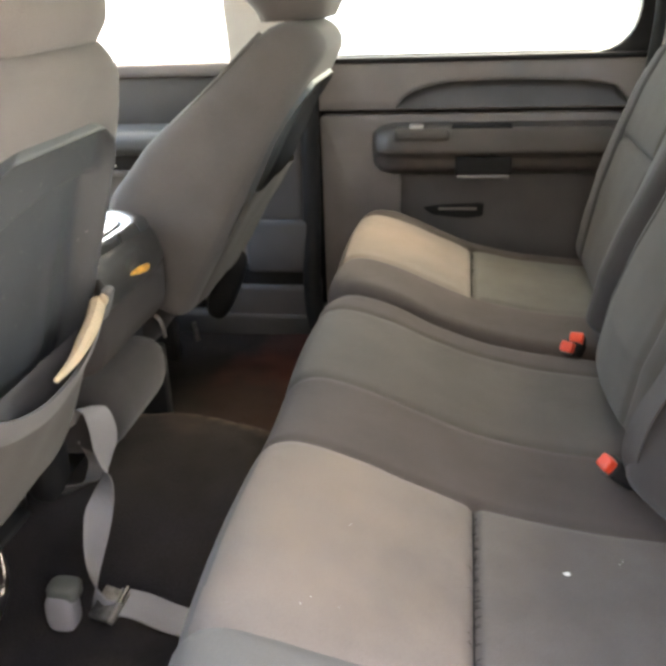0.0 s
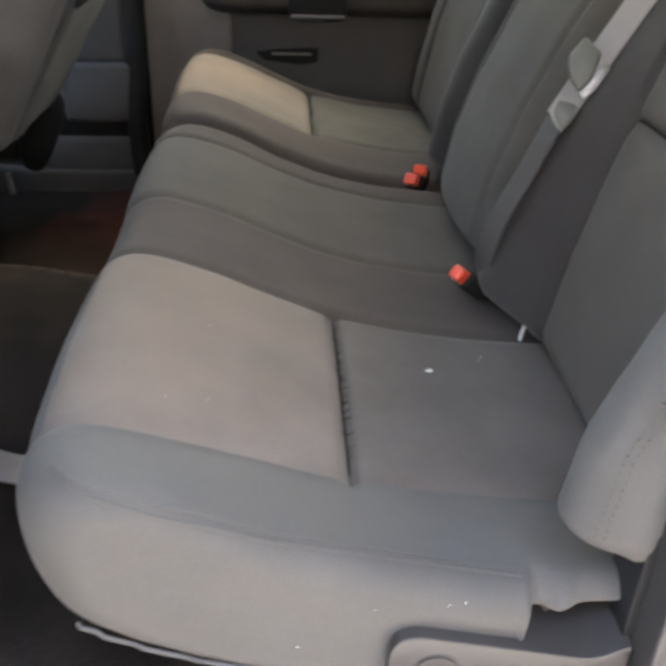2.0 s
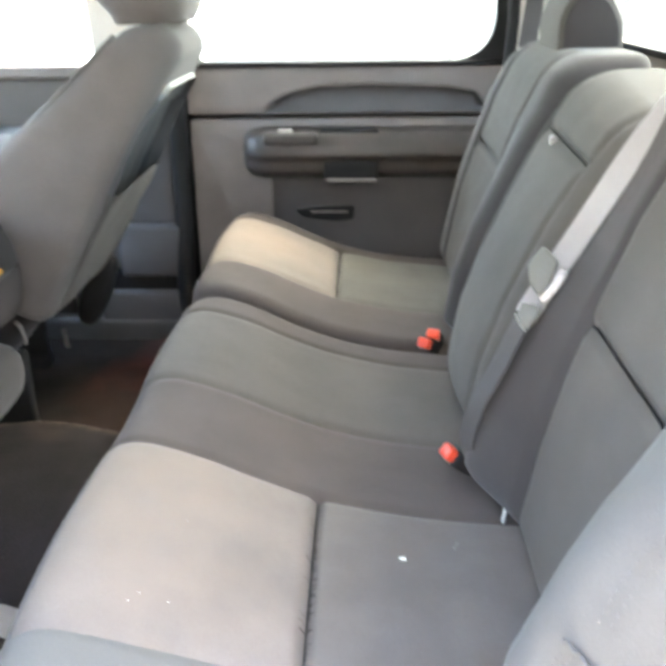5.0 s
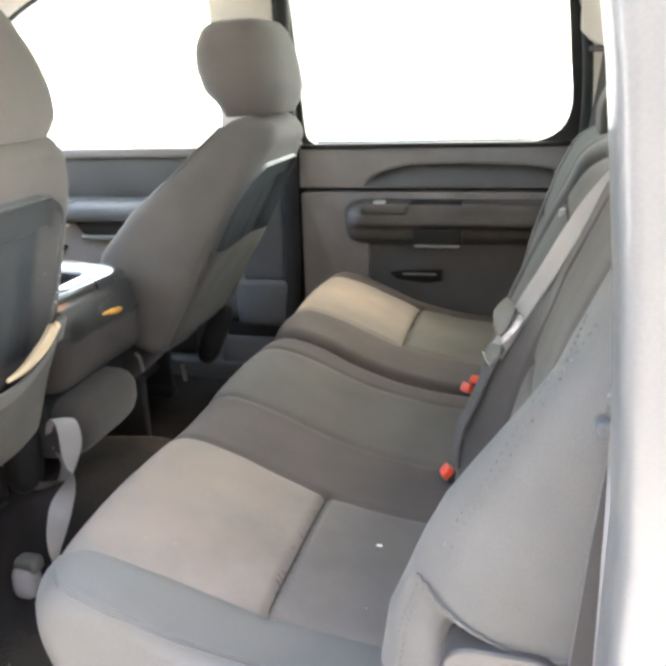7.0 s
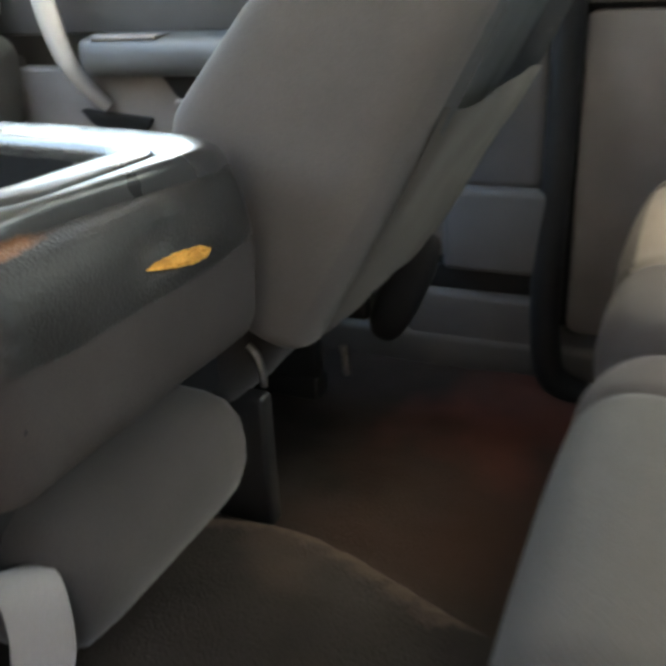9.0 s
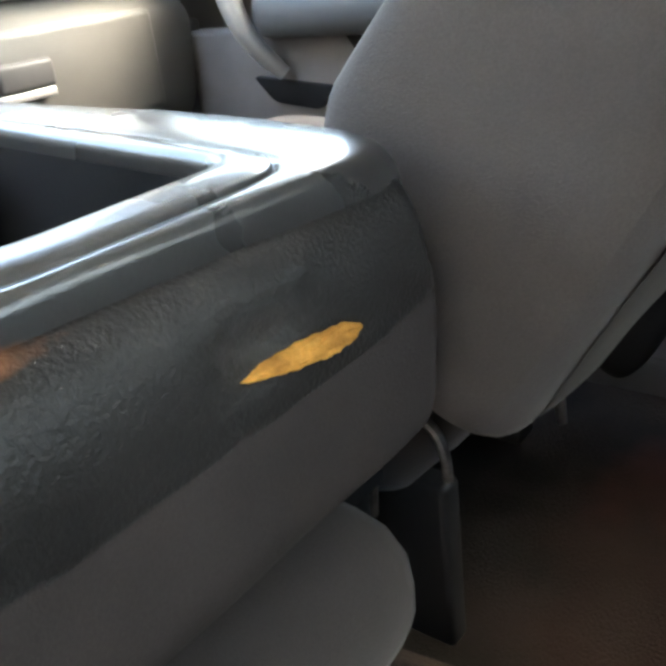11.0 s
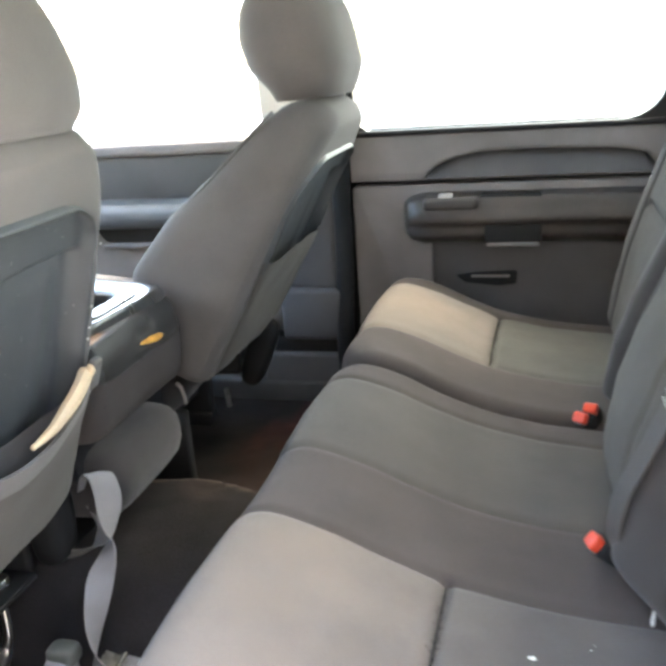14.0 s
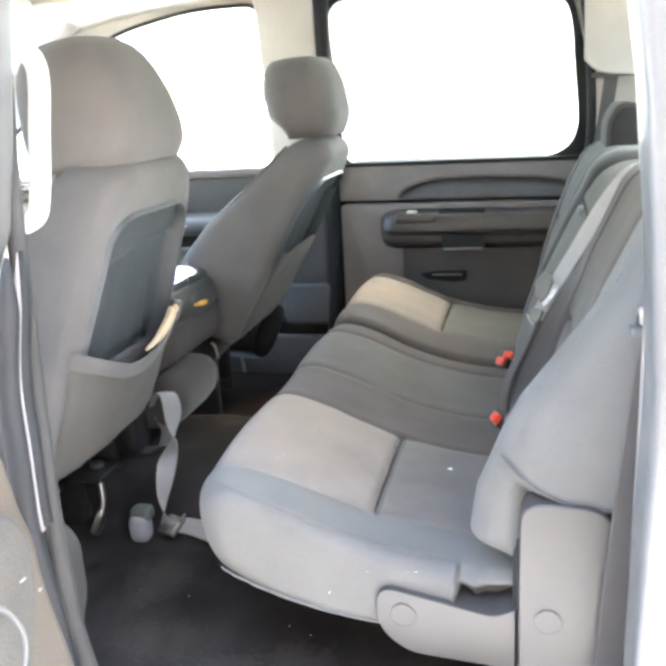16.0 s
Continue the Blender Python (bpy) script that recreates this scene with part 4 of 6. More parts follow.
def on_side(skin, z, x, off=0.0008):
    """The skin's outermost point, towards the near side, at a height and depth."""
    near = skin[(abs(skin[:, 2] - z) < 0.008) & (abs(skin[:, 0] - x) < 0.008)]
    return (x, float(near[:, 1].min()) - off, z) if len(near) else (x, 0.48, z)


def bolster_edge(x):
    """Where the near bolster meets the insert: it swings outward towards the front."""
    return float(np.interp(x, [-0.05, 0.0, 0.05, 0.115, 0.177, 0.26], [0.562, 0.56, 0.563, 0.572, 0.581, 0.585]))


bench = thing("rear_bench_seat", "worn grey cloth rear bench, wide section with charcoal centre", "car seat", at=(0.2, 0.9, 0.12))
shape = seat_cushion(0.475, 1.338, 0.024, 0.024, 0.0, (bolster_edge, 0.855, 1.02, 1.262), ((0.177, 0.578, 0.855),),
                     ((0.575, 0.855, 0.006), (0.855, 1.02, -0.002), (1.02, 1.262, 0.004), (1.262, 1.338, 0.001)), n=400)
# the near end steps inward behind its side panel, with a puckered fold and a hollow under it
skin, faces = shape
stepped = []
for x, y, z in skin:
    if y < 0.535 and x > 0.298:
        k = max(0.0, min(1.0, (x - 0.303) / 0.009))
        k = k * k * (3 - 2 * k)
        reach = max(0.0, min(1.0, (0.535 - y) / 0.05))
        low = max(0.0, min(1.0, (0.408 - z) / 0.022))
        hollow = max(0.0, min(1.0, (0.362 - z) / 0.014)) ** 2
        fold = 0.009 * math.exp(-((x - 0.337 - 0.25 * (z - 0.38)) / 0.011) ** 2)
        y += reach * (k * (0.016 * low + 0.03 * hollow - fold * low) - 0.0025 * low * math.exp(-((x - 0.302) / 0.004) ** 2))
    stepped.append((x, y, z))
shape = (stepped, faces)


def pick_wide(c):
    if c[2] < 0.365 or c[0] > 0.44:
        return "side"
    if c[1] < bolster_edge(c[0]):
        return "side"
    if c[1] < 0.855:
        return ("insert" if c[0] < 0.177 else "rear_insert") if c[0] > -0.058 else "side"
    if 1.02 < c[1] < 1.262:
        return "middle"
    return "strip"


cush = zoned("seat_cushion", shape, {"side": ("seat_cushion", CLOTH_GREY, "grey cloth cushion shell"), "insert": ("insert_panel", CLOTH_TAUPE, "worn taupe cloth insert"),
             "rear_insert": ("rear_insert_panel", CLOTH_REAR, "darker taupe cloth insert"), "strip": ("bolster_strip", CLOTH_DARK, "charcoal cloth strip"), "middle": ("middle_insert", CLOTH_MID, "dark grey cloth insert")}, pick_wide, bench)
# welted seam and hem on the near end
CSKIN = np.array(shape[0])
for off in (0.0, -0.0055):
    edge = smooth_path([(-0.036, 0.514), (-0.021, 0.497), (-0.005, 0.4885), (0.019, 0.4845), (0.05, 0.4845), (0.09, 0.489), (0.13, 0.4945), (0.17, 0.4995), (0.234, 0.5035), (0.285, 0.502), (0.3, 0.501)], 10)
    welt = []
    for x, y in edge:
        close = CSKIN[(abs(CSKIN[:, 0] - x) < 0.012) & (CSKIN[:, 1] < 0.53) & (CSKIN[:, 2] > 0.36)]
        far_off = (close[:, 0] - x) ** 2 + (close[:, 1] - y - off) ** 2
        pick_near = np.argsort(far_off)[:6]
        weight = 1 / (far_off[pick_near] + 1e-7)
        welt.append((x, y + off, float((close[pick_near, 2] * weight).sum() / weight.sum()) + 0.0004))
    piping(smooth_path(welt[::5], 5), 0.0014, CLOTH_GREY, cush, "welt")
low_line = smooth_path([(-0.028, 0.357), (0.02, 0.338), (0.08, 0.319), (0.14, 0.305), (0.2, 0.298)], 8)
piping([on_side(CSKIN, z, x, 0.0008) for x, z in low_line], 0.0018, CLOTH_GREY, cush, "hem")


def on_top(skin, x, y):
    near = skin[(abs(skin[:, 0] - x) < 0.006) & (abs(skin[:, 1] - y) < 0.006)]
    return (x, y, float(near[:, 2].max()))


def seam_across(skin, x, ya, yb, parent):
    part("seam", tube([on_top(skin, x, y) for y in np.linspace(ya + 0.006, yb - 0.006, 24)], 0.0008, 8), SEAM, parent)
    # short fibres frayed out of the seam
    rng = random.Random(int(ya * 1000))
    verts, faces = [], []
    for k in range(150):
        y = rng.uniform(ya + 0.02, yb - 0.02)
        side = 1 if rng.random() < 0.8 else -1
        reach = side * (0.0015 + 0.0075 * rng.random() ** 2.2)
        base, tip = Vector(on_top(skin, x, y)), None
        mid = Vector(on_top(skin, x + reach * 0.5, y + rng.uniform(-0.001, 0.001))) + Vector((0, 0, 0.0009))
        tip = Vector(on_top(skin, x + reach, y + rng.uniform(-0.0015, 0.0015))) + Vector((0, 0, 0.0006))
        w, n0 = Vector((0, 0.00045, 0)), len(verts)
        up = Vector((0, 0, 0.0005))
        verts += [base - w, base + w, base + up, mid - w * 0.8, mid + w * 0.8, mid + up, tip]
        faces += [(n0, n0 + 3, n0 + 5, n0 + 2), (n0 + 1, n0 + 2, n0 + 5, n0 + 4), (n0, n0 + 1, n0 + 4, n0 + 3), (n0 + 3, n0 + 6, n0 + 5), (n0 + 4, n0 + 5, n0 + 6), (n0 + 3, n0 + 4, n0 + 6)]
    part("frayed_threads", (verts, faces), SEAM, parent)


seam_across(CSKIN, 0.177, 0.585, 0.855, cush)
# metal feet under the wide section
for x, y in ((0.16, 0.8), (0.16, 1.2), (0.38, 0.8), (0.38, 1.2)):
    part("seat_leg", rbox(x - 0.015, x + 0.015, y - 0.02, y + 0.02, floor_z(x, y) - 0.01, 0.33, 0.006), BLACK_METAL, bench)
part("underframe", rbox(0.1, 0.44, 0.6, 1.3, 0.29, 0.315, 0.01), BLACK_METAL, bench)

far_seat = thing("rear_seat_narrow", "worn grey cloth rear seat, narrow section beside the far door", "car seat", at=(0.2, 1.6, 0.12))
shape = seat_cushion(1.345, 1.868, 0.024, 0.03, 0.006, (1.505, 1.80), ((0.177, 1.505, 1.80),), ((1.505, 1.80, 0.006), (1.36, 1.505, 0.002)))
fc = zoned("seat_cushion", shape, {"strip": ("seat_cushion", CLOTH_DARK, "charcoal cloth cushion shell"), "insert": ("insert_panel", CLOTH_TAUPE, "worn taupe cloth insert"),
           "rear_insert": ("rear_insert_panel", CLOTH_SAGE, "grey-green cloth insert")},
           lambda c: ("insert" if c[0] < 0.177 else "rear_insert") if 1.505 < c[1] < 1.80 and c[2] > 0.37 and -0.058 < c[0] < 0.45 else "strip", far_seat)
FSKIN = np.array(shape[0])
seam_across(FSKIN, 0.177, 1.51, 1.795, fc)
for x, y in ((0.0, 1.45), (0.0, 1.78), (0.38, 1.45), (0.38, 1.78)):
    part("seat_leg", rbox(x - 0.015, x + 0.015, y - 0.02, y + 0.02, floor_z(x, y) - 0.01, 0.33, 0.006), BLACK_METAL, far_seat)


def back_x(z):
    return float(np.interp(z, [0.36, 0.5, 0.58, 0.65, 0.75, 0.85, 0.9], [0.394, 0.416, 0.434, 0.455, 0.49, 0.537, 0.562]))


def seat_back(y0, y1, z0, z1, thick, bulges, seams_y, cross, r=0.045, shrink=0.03, nz=95, ny=110, corner=0.05, steep=0.0):
    """A backrest lofted upward: bulging bolsters, grooves, rounded top. bulges: (centre y, half width, depth, z from, z to)."""
    rings = []
    zs = list(np.linspace(z0, z1 - r, nz)) + [z1 - r + r * math.sin(a) for a in np.linspace(0, math.pi / 2, 12)[1:]]
    for z in zs:
        q = max(0, (z - (z1 - r)) / r)
        lowq = max(0, (z0 + 0.03 - z) / 0.03)
        d = r * (1 - math.sqrt(max(0, 1 - q * q))) + 0.014 * lowq ** 2
        side = shrink * max(0, (z - 0.55) / (z1 - 0.55)) ** 2
        a, b = y0 + side + d * 0.8, y1 - side - d * 0.8
        xf, xb = back_x(z) + d, back_x(z) + thick - d * 0.6
        c = min(corner, (xb - xf) * 0.45, (b - a) * 0.3)
        outline = rounded([(xf, a), (xf, b), (xb, b), (xb, a)], [c, c, c * 0.6, c * 0.6], 6)
        ring = []
        for x, y in resample(outline, ny * 2):
            w = max(0.0, min(1.0, 1 - (x - xf) / (thick * 0.75)))
            dx = 0.0
            for yc, hw, dep, za, zb, fade in bulges:
                u = (y - yc) / hw
                v = max(0.0, min(1.0, (z - za) / 0.06, (zb - z) / 0.08))
                if abs(u) < 1:
                    dx -= dep * max(0, 1 - fade * max(0, (z - 0.5) / 0.3) - steep * max(0, (z - 0.62) / 0.3)) * math.cos(u * math.pi / 2) ** 1.2 * v * v * (3 - 2 * v)
            for sy in seams_y:
                dx += groove(y - sy, 0.008, 0.006)
            for zc, ya, yb, slope in cross:
                if ya < y < yb:
                    edge = min(1, (y - ya) / 0.012, (yb - y) / 0.012)
                    dx += edge * (groove(z - zc - slope * (y - ya), 0.009, 0.006) + groove(z - zc - slope * (y - ya), 0.003, 0.02))
            dx += 0.0016 * noise.noise(Vector((y * 15, z * 15, 8)))
            ring.append((x + dx * w, y, z))
        rings.append(ring)
    return oriented(loft(rings))


# near backrest with its fat outer bolster
shape = seat_back(0.452, 0.985, 0.385, 0.885, 0.155, ((0.505, 0.092, 0.084, 0.379, 0.98, 0.66), (0.925, 0.1, 0.05, 0.36, 0.98, 1.1)), (0.60, 0.825),
                  ((0.64, 0.60, 0.825, 0.0),), corner=0.06, steep=0.9)


def hem_z(x):
    """Height of the bolster's hem along the car."""
    return float(np.interp(x, [0.36, 0.37, 0.385, 0.40, 0.42, 0.466, 0.5, 0.53], [0.548, 0.545, 0.532, 0.52, 0.511, 0.495, 0.497, 0.514]))


# below the hem the cover is tucked in behind the hinge
skin, faces = shape
tucked = []
for x, y, z in skin:
    if y < 0.56 and x > 0.345 and z < hem_z(x):
        k = min(1.0, (hem_z(x) - z) / 0.02)
        far_in = min(1.0, max(0.0, (x - 0.378) / 0.045))
        y += (0.008 * min(1.0, (x - 0.345) / 0.02) + 0.045 * far_in) * k * k * (3 - 2 * k) * max(0.0, min(1.0, (0.56 - y) / 0.06))
    tucked.append((x, y, z))
shape = (tucked, faces)


def pick_back(c):
    if c[1] < 0.60 and c[2] < hem_z(c[0]) and c[0] < 0.55 and c[1] < 0.49 + 0.3 * max(0.0, 0.42 - c[0]):
        return "lower"
    front = c[0] < back_x(c[2]) + 0.05
    if c[1] < 0.60 or not front:
        return "side"
    if c[1] < 0.825:
        return "insert"
    return "strip"


nb = zoned("backrest", shape, {"side": ("backrest", CLOTH_GREY, "grey cloth backrest shell and bolster"), "insert": ("insert_panel", CLOTH_MID, "dark grey cloth insert"),
           "strip": ("bolster_strip", CLOTH_CHARCOAL, "charcoal cloth strip"), "lower": ("lower_cover", CLOTH_GREY, "cloth tail under the hem")}, pick_back, bench)
SKIN = np.array(shape[0])


for k in (0.0, 0.007):
    line = [on_side(SKIN, z, float(np.interp(z, [0.57, 0.61, 0.64, 0.69, 0.74, 0.8], [0.381, 0.396, 0.413, 0.44, 0.468, 0.505])) + k, 0.0013) for z in np.linspace(0.572, 0.8, 26)]
    stitches(smooth_path(line[::3], 6), nb)
piping([on_side(SKIN, z, x, 0.001) for x, z in smooth_path([(0.362, 0.553), (0.374, 0.545), (0.392, 0.53), (0.42, 0.515), (0.466, 0.5), (0.5, 0.502)], 6)], 0.0018, CLOTH_GREY, nb, "hem")


for k in (0.0, 0.006):
    line = []
    for z in np.linspace(0.542, 0.432, 16):
        rim = SKIN[(abs(SKIN[:, 2] - z) < 0.008) & (SKIN[:, 1] < 0.56)]
        line.append(on_side(SKIN, z, float(rim[:, 0].min()) + 0.016 + k, 0.0009))
    stitches(smooth_path(line[::3], 6), nb, 0.004, 0.003)


def on_front(skin, y, z):
    near = skin[(abs(skin[:, 1] - y) < 0.006) & (abs(skin[:, 2] - z) < 0.006)]
    return (float(near[:, 0].min()), y, z)


part("seam", tube([on_front(SKIN, y, 0.64) for y in np.linspace(0.608, 0.817, 22)], 0.0014, 8), SEAM, nb)

# middle backrest with a pull strap
shape = seat_back(0.988, 1.338, 0.385, 0.846, 0.14, ((1.165, 0.28, 0.045, 0.36, 0.98, 1.0),), (1.05, 1.28), ((0.765, 1.05, 1.28, 0.0),))
# its top falls away towards the near side
shape = ([(x, y, z - 0.034 * max(0.0, min(1.0, (1.3 - y) / 0.3)) * max(0.0, (z - 0.68) / 0.166)) for x, y, z in shape[0]], shape[1])
mb = zoned("backrest", shape, {"side": ("middle_backrest", CLOTH_MID, "dark grey cloth middle backrest"), "far_strip": ("bolster_strip", CLOTH_CHARCOAL, "charcoal cloth strip"), "insert": ("insert_panel", CLOTH_MID, "dark grey cloth insert")},
           lambda c: "insert" if 1.05 < c[1] < 1.28 and c[0] < back_x(c[2]) + 0.05 else "far_strip" if c[1] > 1.28 else "side", bench)
MSKIN = np.array(shape[0])
part("seam", tube([on_front(MSKIN, y, 0.765 - 0.058 * (1.3 - y)) for y in np.linspace(1.056, 1.274, 20)], 0.001, 8), SEAM, mb)
tx, ty, tz = on_front(MSKIN, 1.215, 0.755)
part("pull_tab", rbox(tx - 0.004, tx + 0.006, ty - 0.007, ty + 0.007, tz - 0.011, tz + 0.006, 0.003), WEBBING_PALE, mb, "short pale webbing pull tab")

# far backrest and headrest
shape = seat_back(1.345, 1.868, 0.39, 0.852, 0.15, ((1.82, 0.08, 0.004, 0.36, 0.98, 0.0), (1.40, 0.08, 0.035, 0.36, 0.98, 1.1)), (1.48, 1.76), ((0.66, 1.48, 1.76, 0.0),), corner=0.055)
zoned("backrest", shape, {"side": ("backrest", CLOTH_CHARCOAL, "charcoal cloth backrest"), "insert": ("insert_panel", CLOTH_MID, "grey cloth insert")},
           lambda c: "insert" if 1.48 < c[1] < 1.76 and c[0] < back_x(c[2]) + 0.05 else "side", far_seat)
dome_edge = rounded([(0.562, 0.815), (0.674, 0.815), (0.672, 0.885), (0.65, 0.93), (0.62, 0.948), (0.585, 0.948), (0.56, 0.905)], [0.012, 0.012, 0.05, 0.03, 0.02, 0.025, 0.04], 6)
hr = part("headrest", prism(dome_edge, "y", 1.555, 1.73, 0.018, 5), CLOTH_MID, far_seat)
part("headrest_face", prism([(0.619 + (x - 0.619) * 0.86, 0.878 + (z - 0.878) * 0.86) for x, z in dome_edge], "y", 1.5515, 1.6, 0.005, 3), CLOTH_CHARCOAL, hr, "charcoal headrest side panel")
for y in (1.6, 1.69):
    part("headrest_post", tube([(0.618, y, 0.79), (0.618, y, 0.85)], 0.007, 10), STEEL, far_seat)

settle(bench)
settle(far_seat)

# plastic hinge cover at the near end of the bench
cover = thing("seat_hinge_cover", "light taupe plastic seat hinge cover with round caps", "hinge cover", at=(0.4, 0.44, 0.12))
vert_out = rounded([(0.387, 0.14), (0.497, 0.14), (0.503, 0.40), (0.5, 0.503), (0.388, 0.509)], [0.005, 0.01, 0.03, 0.035, 0.035], 10)
part("upright", prism(vert_out, "y", 0.443, 0.535, 0.015, 6), PLASTIC_COVER, cover)
low_out = rounded([(0.2, 0.362), (0.356, 0.328), (0.384, 0.342), (0.384, 0.25), (0.237, 0.262), (0.199, 0.3)], [0.03, 0.012, 0.004, 0.004, 0.035, 0.035], 8)
part("arm", prism(low_out, "y", 0.464, 0.53, 0.009, 5), PLASTIC_COVER, cover)
part("gap_liner", rbox(0.38, 0.39, 0.475, 0.52, 0.14, 0.44, 0.002), RUBBER, cover)
for c in ((0.424, 0.4435, 0.344), (0.236, 0.4645, 0.32)):
    part("cap", disc(c, (0, 1, 0), 0.0175, 0.004, 32), PLASTIC_COVER, cover)
    ring = [(c[0] + 0.0181 * math.cos(a), c[1] - 0.0003, c[2] + 0.0185 * math.sin(a)) for a in np.linspace(0, 2 * math.pi, 33)]
    part("cap_ring", tube(ring, 0.0006, 6), PLASTIC_DARK, cover)
settle(cover)


# ---- belts and buckles ----
def buckle(at, turn, tilt, label):
    """A black buckle with its red release button, on a stalk."""
    b = thing("seat_belt_buckle", label, "belt buckle", group="rear belt buckles", at=at)
    part("housing", rbox(-0.012, 0.012, -0.015, 0.015, -0.06, 0.006, 0.006), RUBBER, b)
    part("release_button", prism(rounded([(-0.009, -0.011), (0.009, -0.011), (0.009, 0.011), (-0.009, 0.011)], 0.005), "z", 0.002, 0.017, 0.003, 3), RED, b, "bright red release button")
    part("tongue_slot", rbox(-0.0107, -0.0085, -0.009, 0.009, 0.003, 0.011, 0.001), LATCH, b)
    part("stalk", rbox(-0.008, 0.008, -0.012, 0.012, -0.11, -0.055, 0.002), WEBBING_DARK, b)
    b.rotation_euler = (radians(tilt[0]), radians(tilt[1]), radians(turn))
    return b


buckle((0.345, 0.958, 0.404), 18, (0, -52), "black belt buckle with red button beside the charcoal strip")
buckle((0.35, 1.36, 0.394), 75, (0, -35), "black belt buckle with red button between the cushions")
buckle((0.338, 1.345, 0.389), 55, (0, -62), "black belt buckle lying against another between the cushions")

belt = thing("shoulder_belt", "grey shoulder belt with latch plate lying on the backrest", "seat belt", at=(0.45, 0.93, 0.4))


run = smooth_path([(0.60, 0.91, 0.872), (0.555, 0.905, 0.862), (0.525, 0.9, 0.83), (0.498, 0.9, 0.787), (0.47, 0.9, 0.735), (0.434, 0.898, 0.671), (0.404, 0.9, 0.611), (0.381, 0.9, 0.555), (0.36, 0.905, 0.50),
                   (0.355, 0.92, 0.44), (0.375, 0.93, 0.39)], 8)
upper = [p for p in run if p[2] > 0.612]
lower = [p for p in run if p[2] < 0.64]
part("webbing", ribbon(upper, [(0.75, -0.6, 0.1)] * len(upper), 0.028), WEBBING_PALE, belt)
part("lower_webbing", ribbon(lower, [(0.35, -0.9, 0.2)] * len(lower), 0.032), WEBBING_DARK, belt, "dark grey lower webbing")
HANG = Matrix(((0.96, 0.246, 0.135, 0), (-0.281, 0.841, 0.462, 0), (0, -0.481, 0.876, 0), (0, 0, 0, 1)))
plate = part("latch_plate", prism(rounded([(0.0073, 0.0229), (-0.0027, 0.0046), (-0.0137, -0.0137), (-0.008, -0.02), (0.0027, -0.01), (0.0156, 0.0137)], 0.003, 3), "y", -0.0015, 0.0015, 0.001), LATCH, belt,
             "bright steel latch plate")
plate.matrix_local = Matrix.Translation((0.427, 0.872, 0.663)) @ HANG
grip_ob = part("tongue_grip", prism(rounded([(0.0, 0.0265), (-0.0137, 0.0055), (-0.009, -0.0165), (0.001, -0.029), (0.011, -0.0165), (0.0174, 0.011)], 0.005, 4), "y", -0.006, 0.004, 0.003), TONGUE, belt,
               "grey-green tongue grip")
grip_ob.matrix_local = Matrix.Translation((0.416, 0.882, 0.677)) @ HANG
clip_ob = part("keeper", prism(rounded([(-0.0073, 0.0146), (-0.0128, -0.0055), (0, -0.0174), (0.011, -0.0018), (0.011, 0.011)], 0.003, 3), "y", -0.003, 0.003, 0.002), TONGUE, belt)
clip_ob.matrix_local = Matrix.Translation((0.405, 0.876, 0.628)) @ HANG
wire = part("keeper_wire", tube([(-0.0125, -0.004, 0.0), (-0.007, -0.004, -0.01), (0.0, -0.004, -0.0175)], 0.0012, 8), STEEL, belt)
wire.matrix_local = Matrix.Translation((0.405, 0.876, 0.628)) @ HANG
for c in belt.children:
    c.matrix_parent_inverse = Matrix.Translation(-belt.location)

outer_belt = thing("outer_belt", "grey lap and shoulder belt hanging beside the near pillar", "seat belt", at=(0.5, 0.4, 0.2))
run = smooth_path([(0.562, 0.42, 1.2), (0.552, 0.43, 0.95), (0.541, 0.435, 0.76), (0.532, 0.435, 0.68), (0.518, 0.435, 0.53), (0.508, 0.433, 0.395), (0.5, 0.428, 0.25), (0.495, 0.418, 0.13)], 8)
part("webbing", ribbon(run, [(1, 0.3, 0)] * len(run), 0.044), WEBBING_DARK, outer_belt)
part("latch_plate", rbox(0.511, 0.538, 0.422, 0.436, 0.739, 0.759, 0.005), LATCH, outer_belt)
part("tongue_grip", rbox(0.503, 0.538, 0.418, 0.44, 0.722, 0.739, 0.006), PLASTIC_DARK, outer_belt)
settle(outer_belt)
far_belt = thing("far_shoulder_belt", "dark grey shoulder belt on the far rear pillar", "seat belt", at=(0.6, 1.9, 0.8))
run = smooth_path([(0.6, 1.955, 1.02), (0.59, 1.935, 0.94), (0.572, 1.9, 0.83)], 8)
part("webbing", ribbon(run, [(1, -0.4, 0)] * len(run), 0.038), WEBBING_DARK, far_belt)
settle(far_belt)


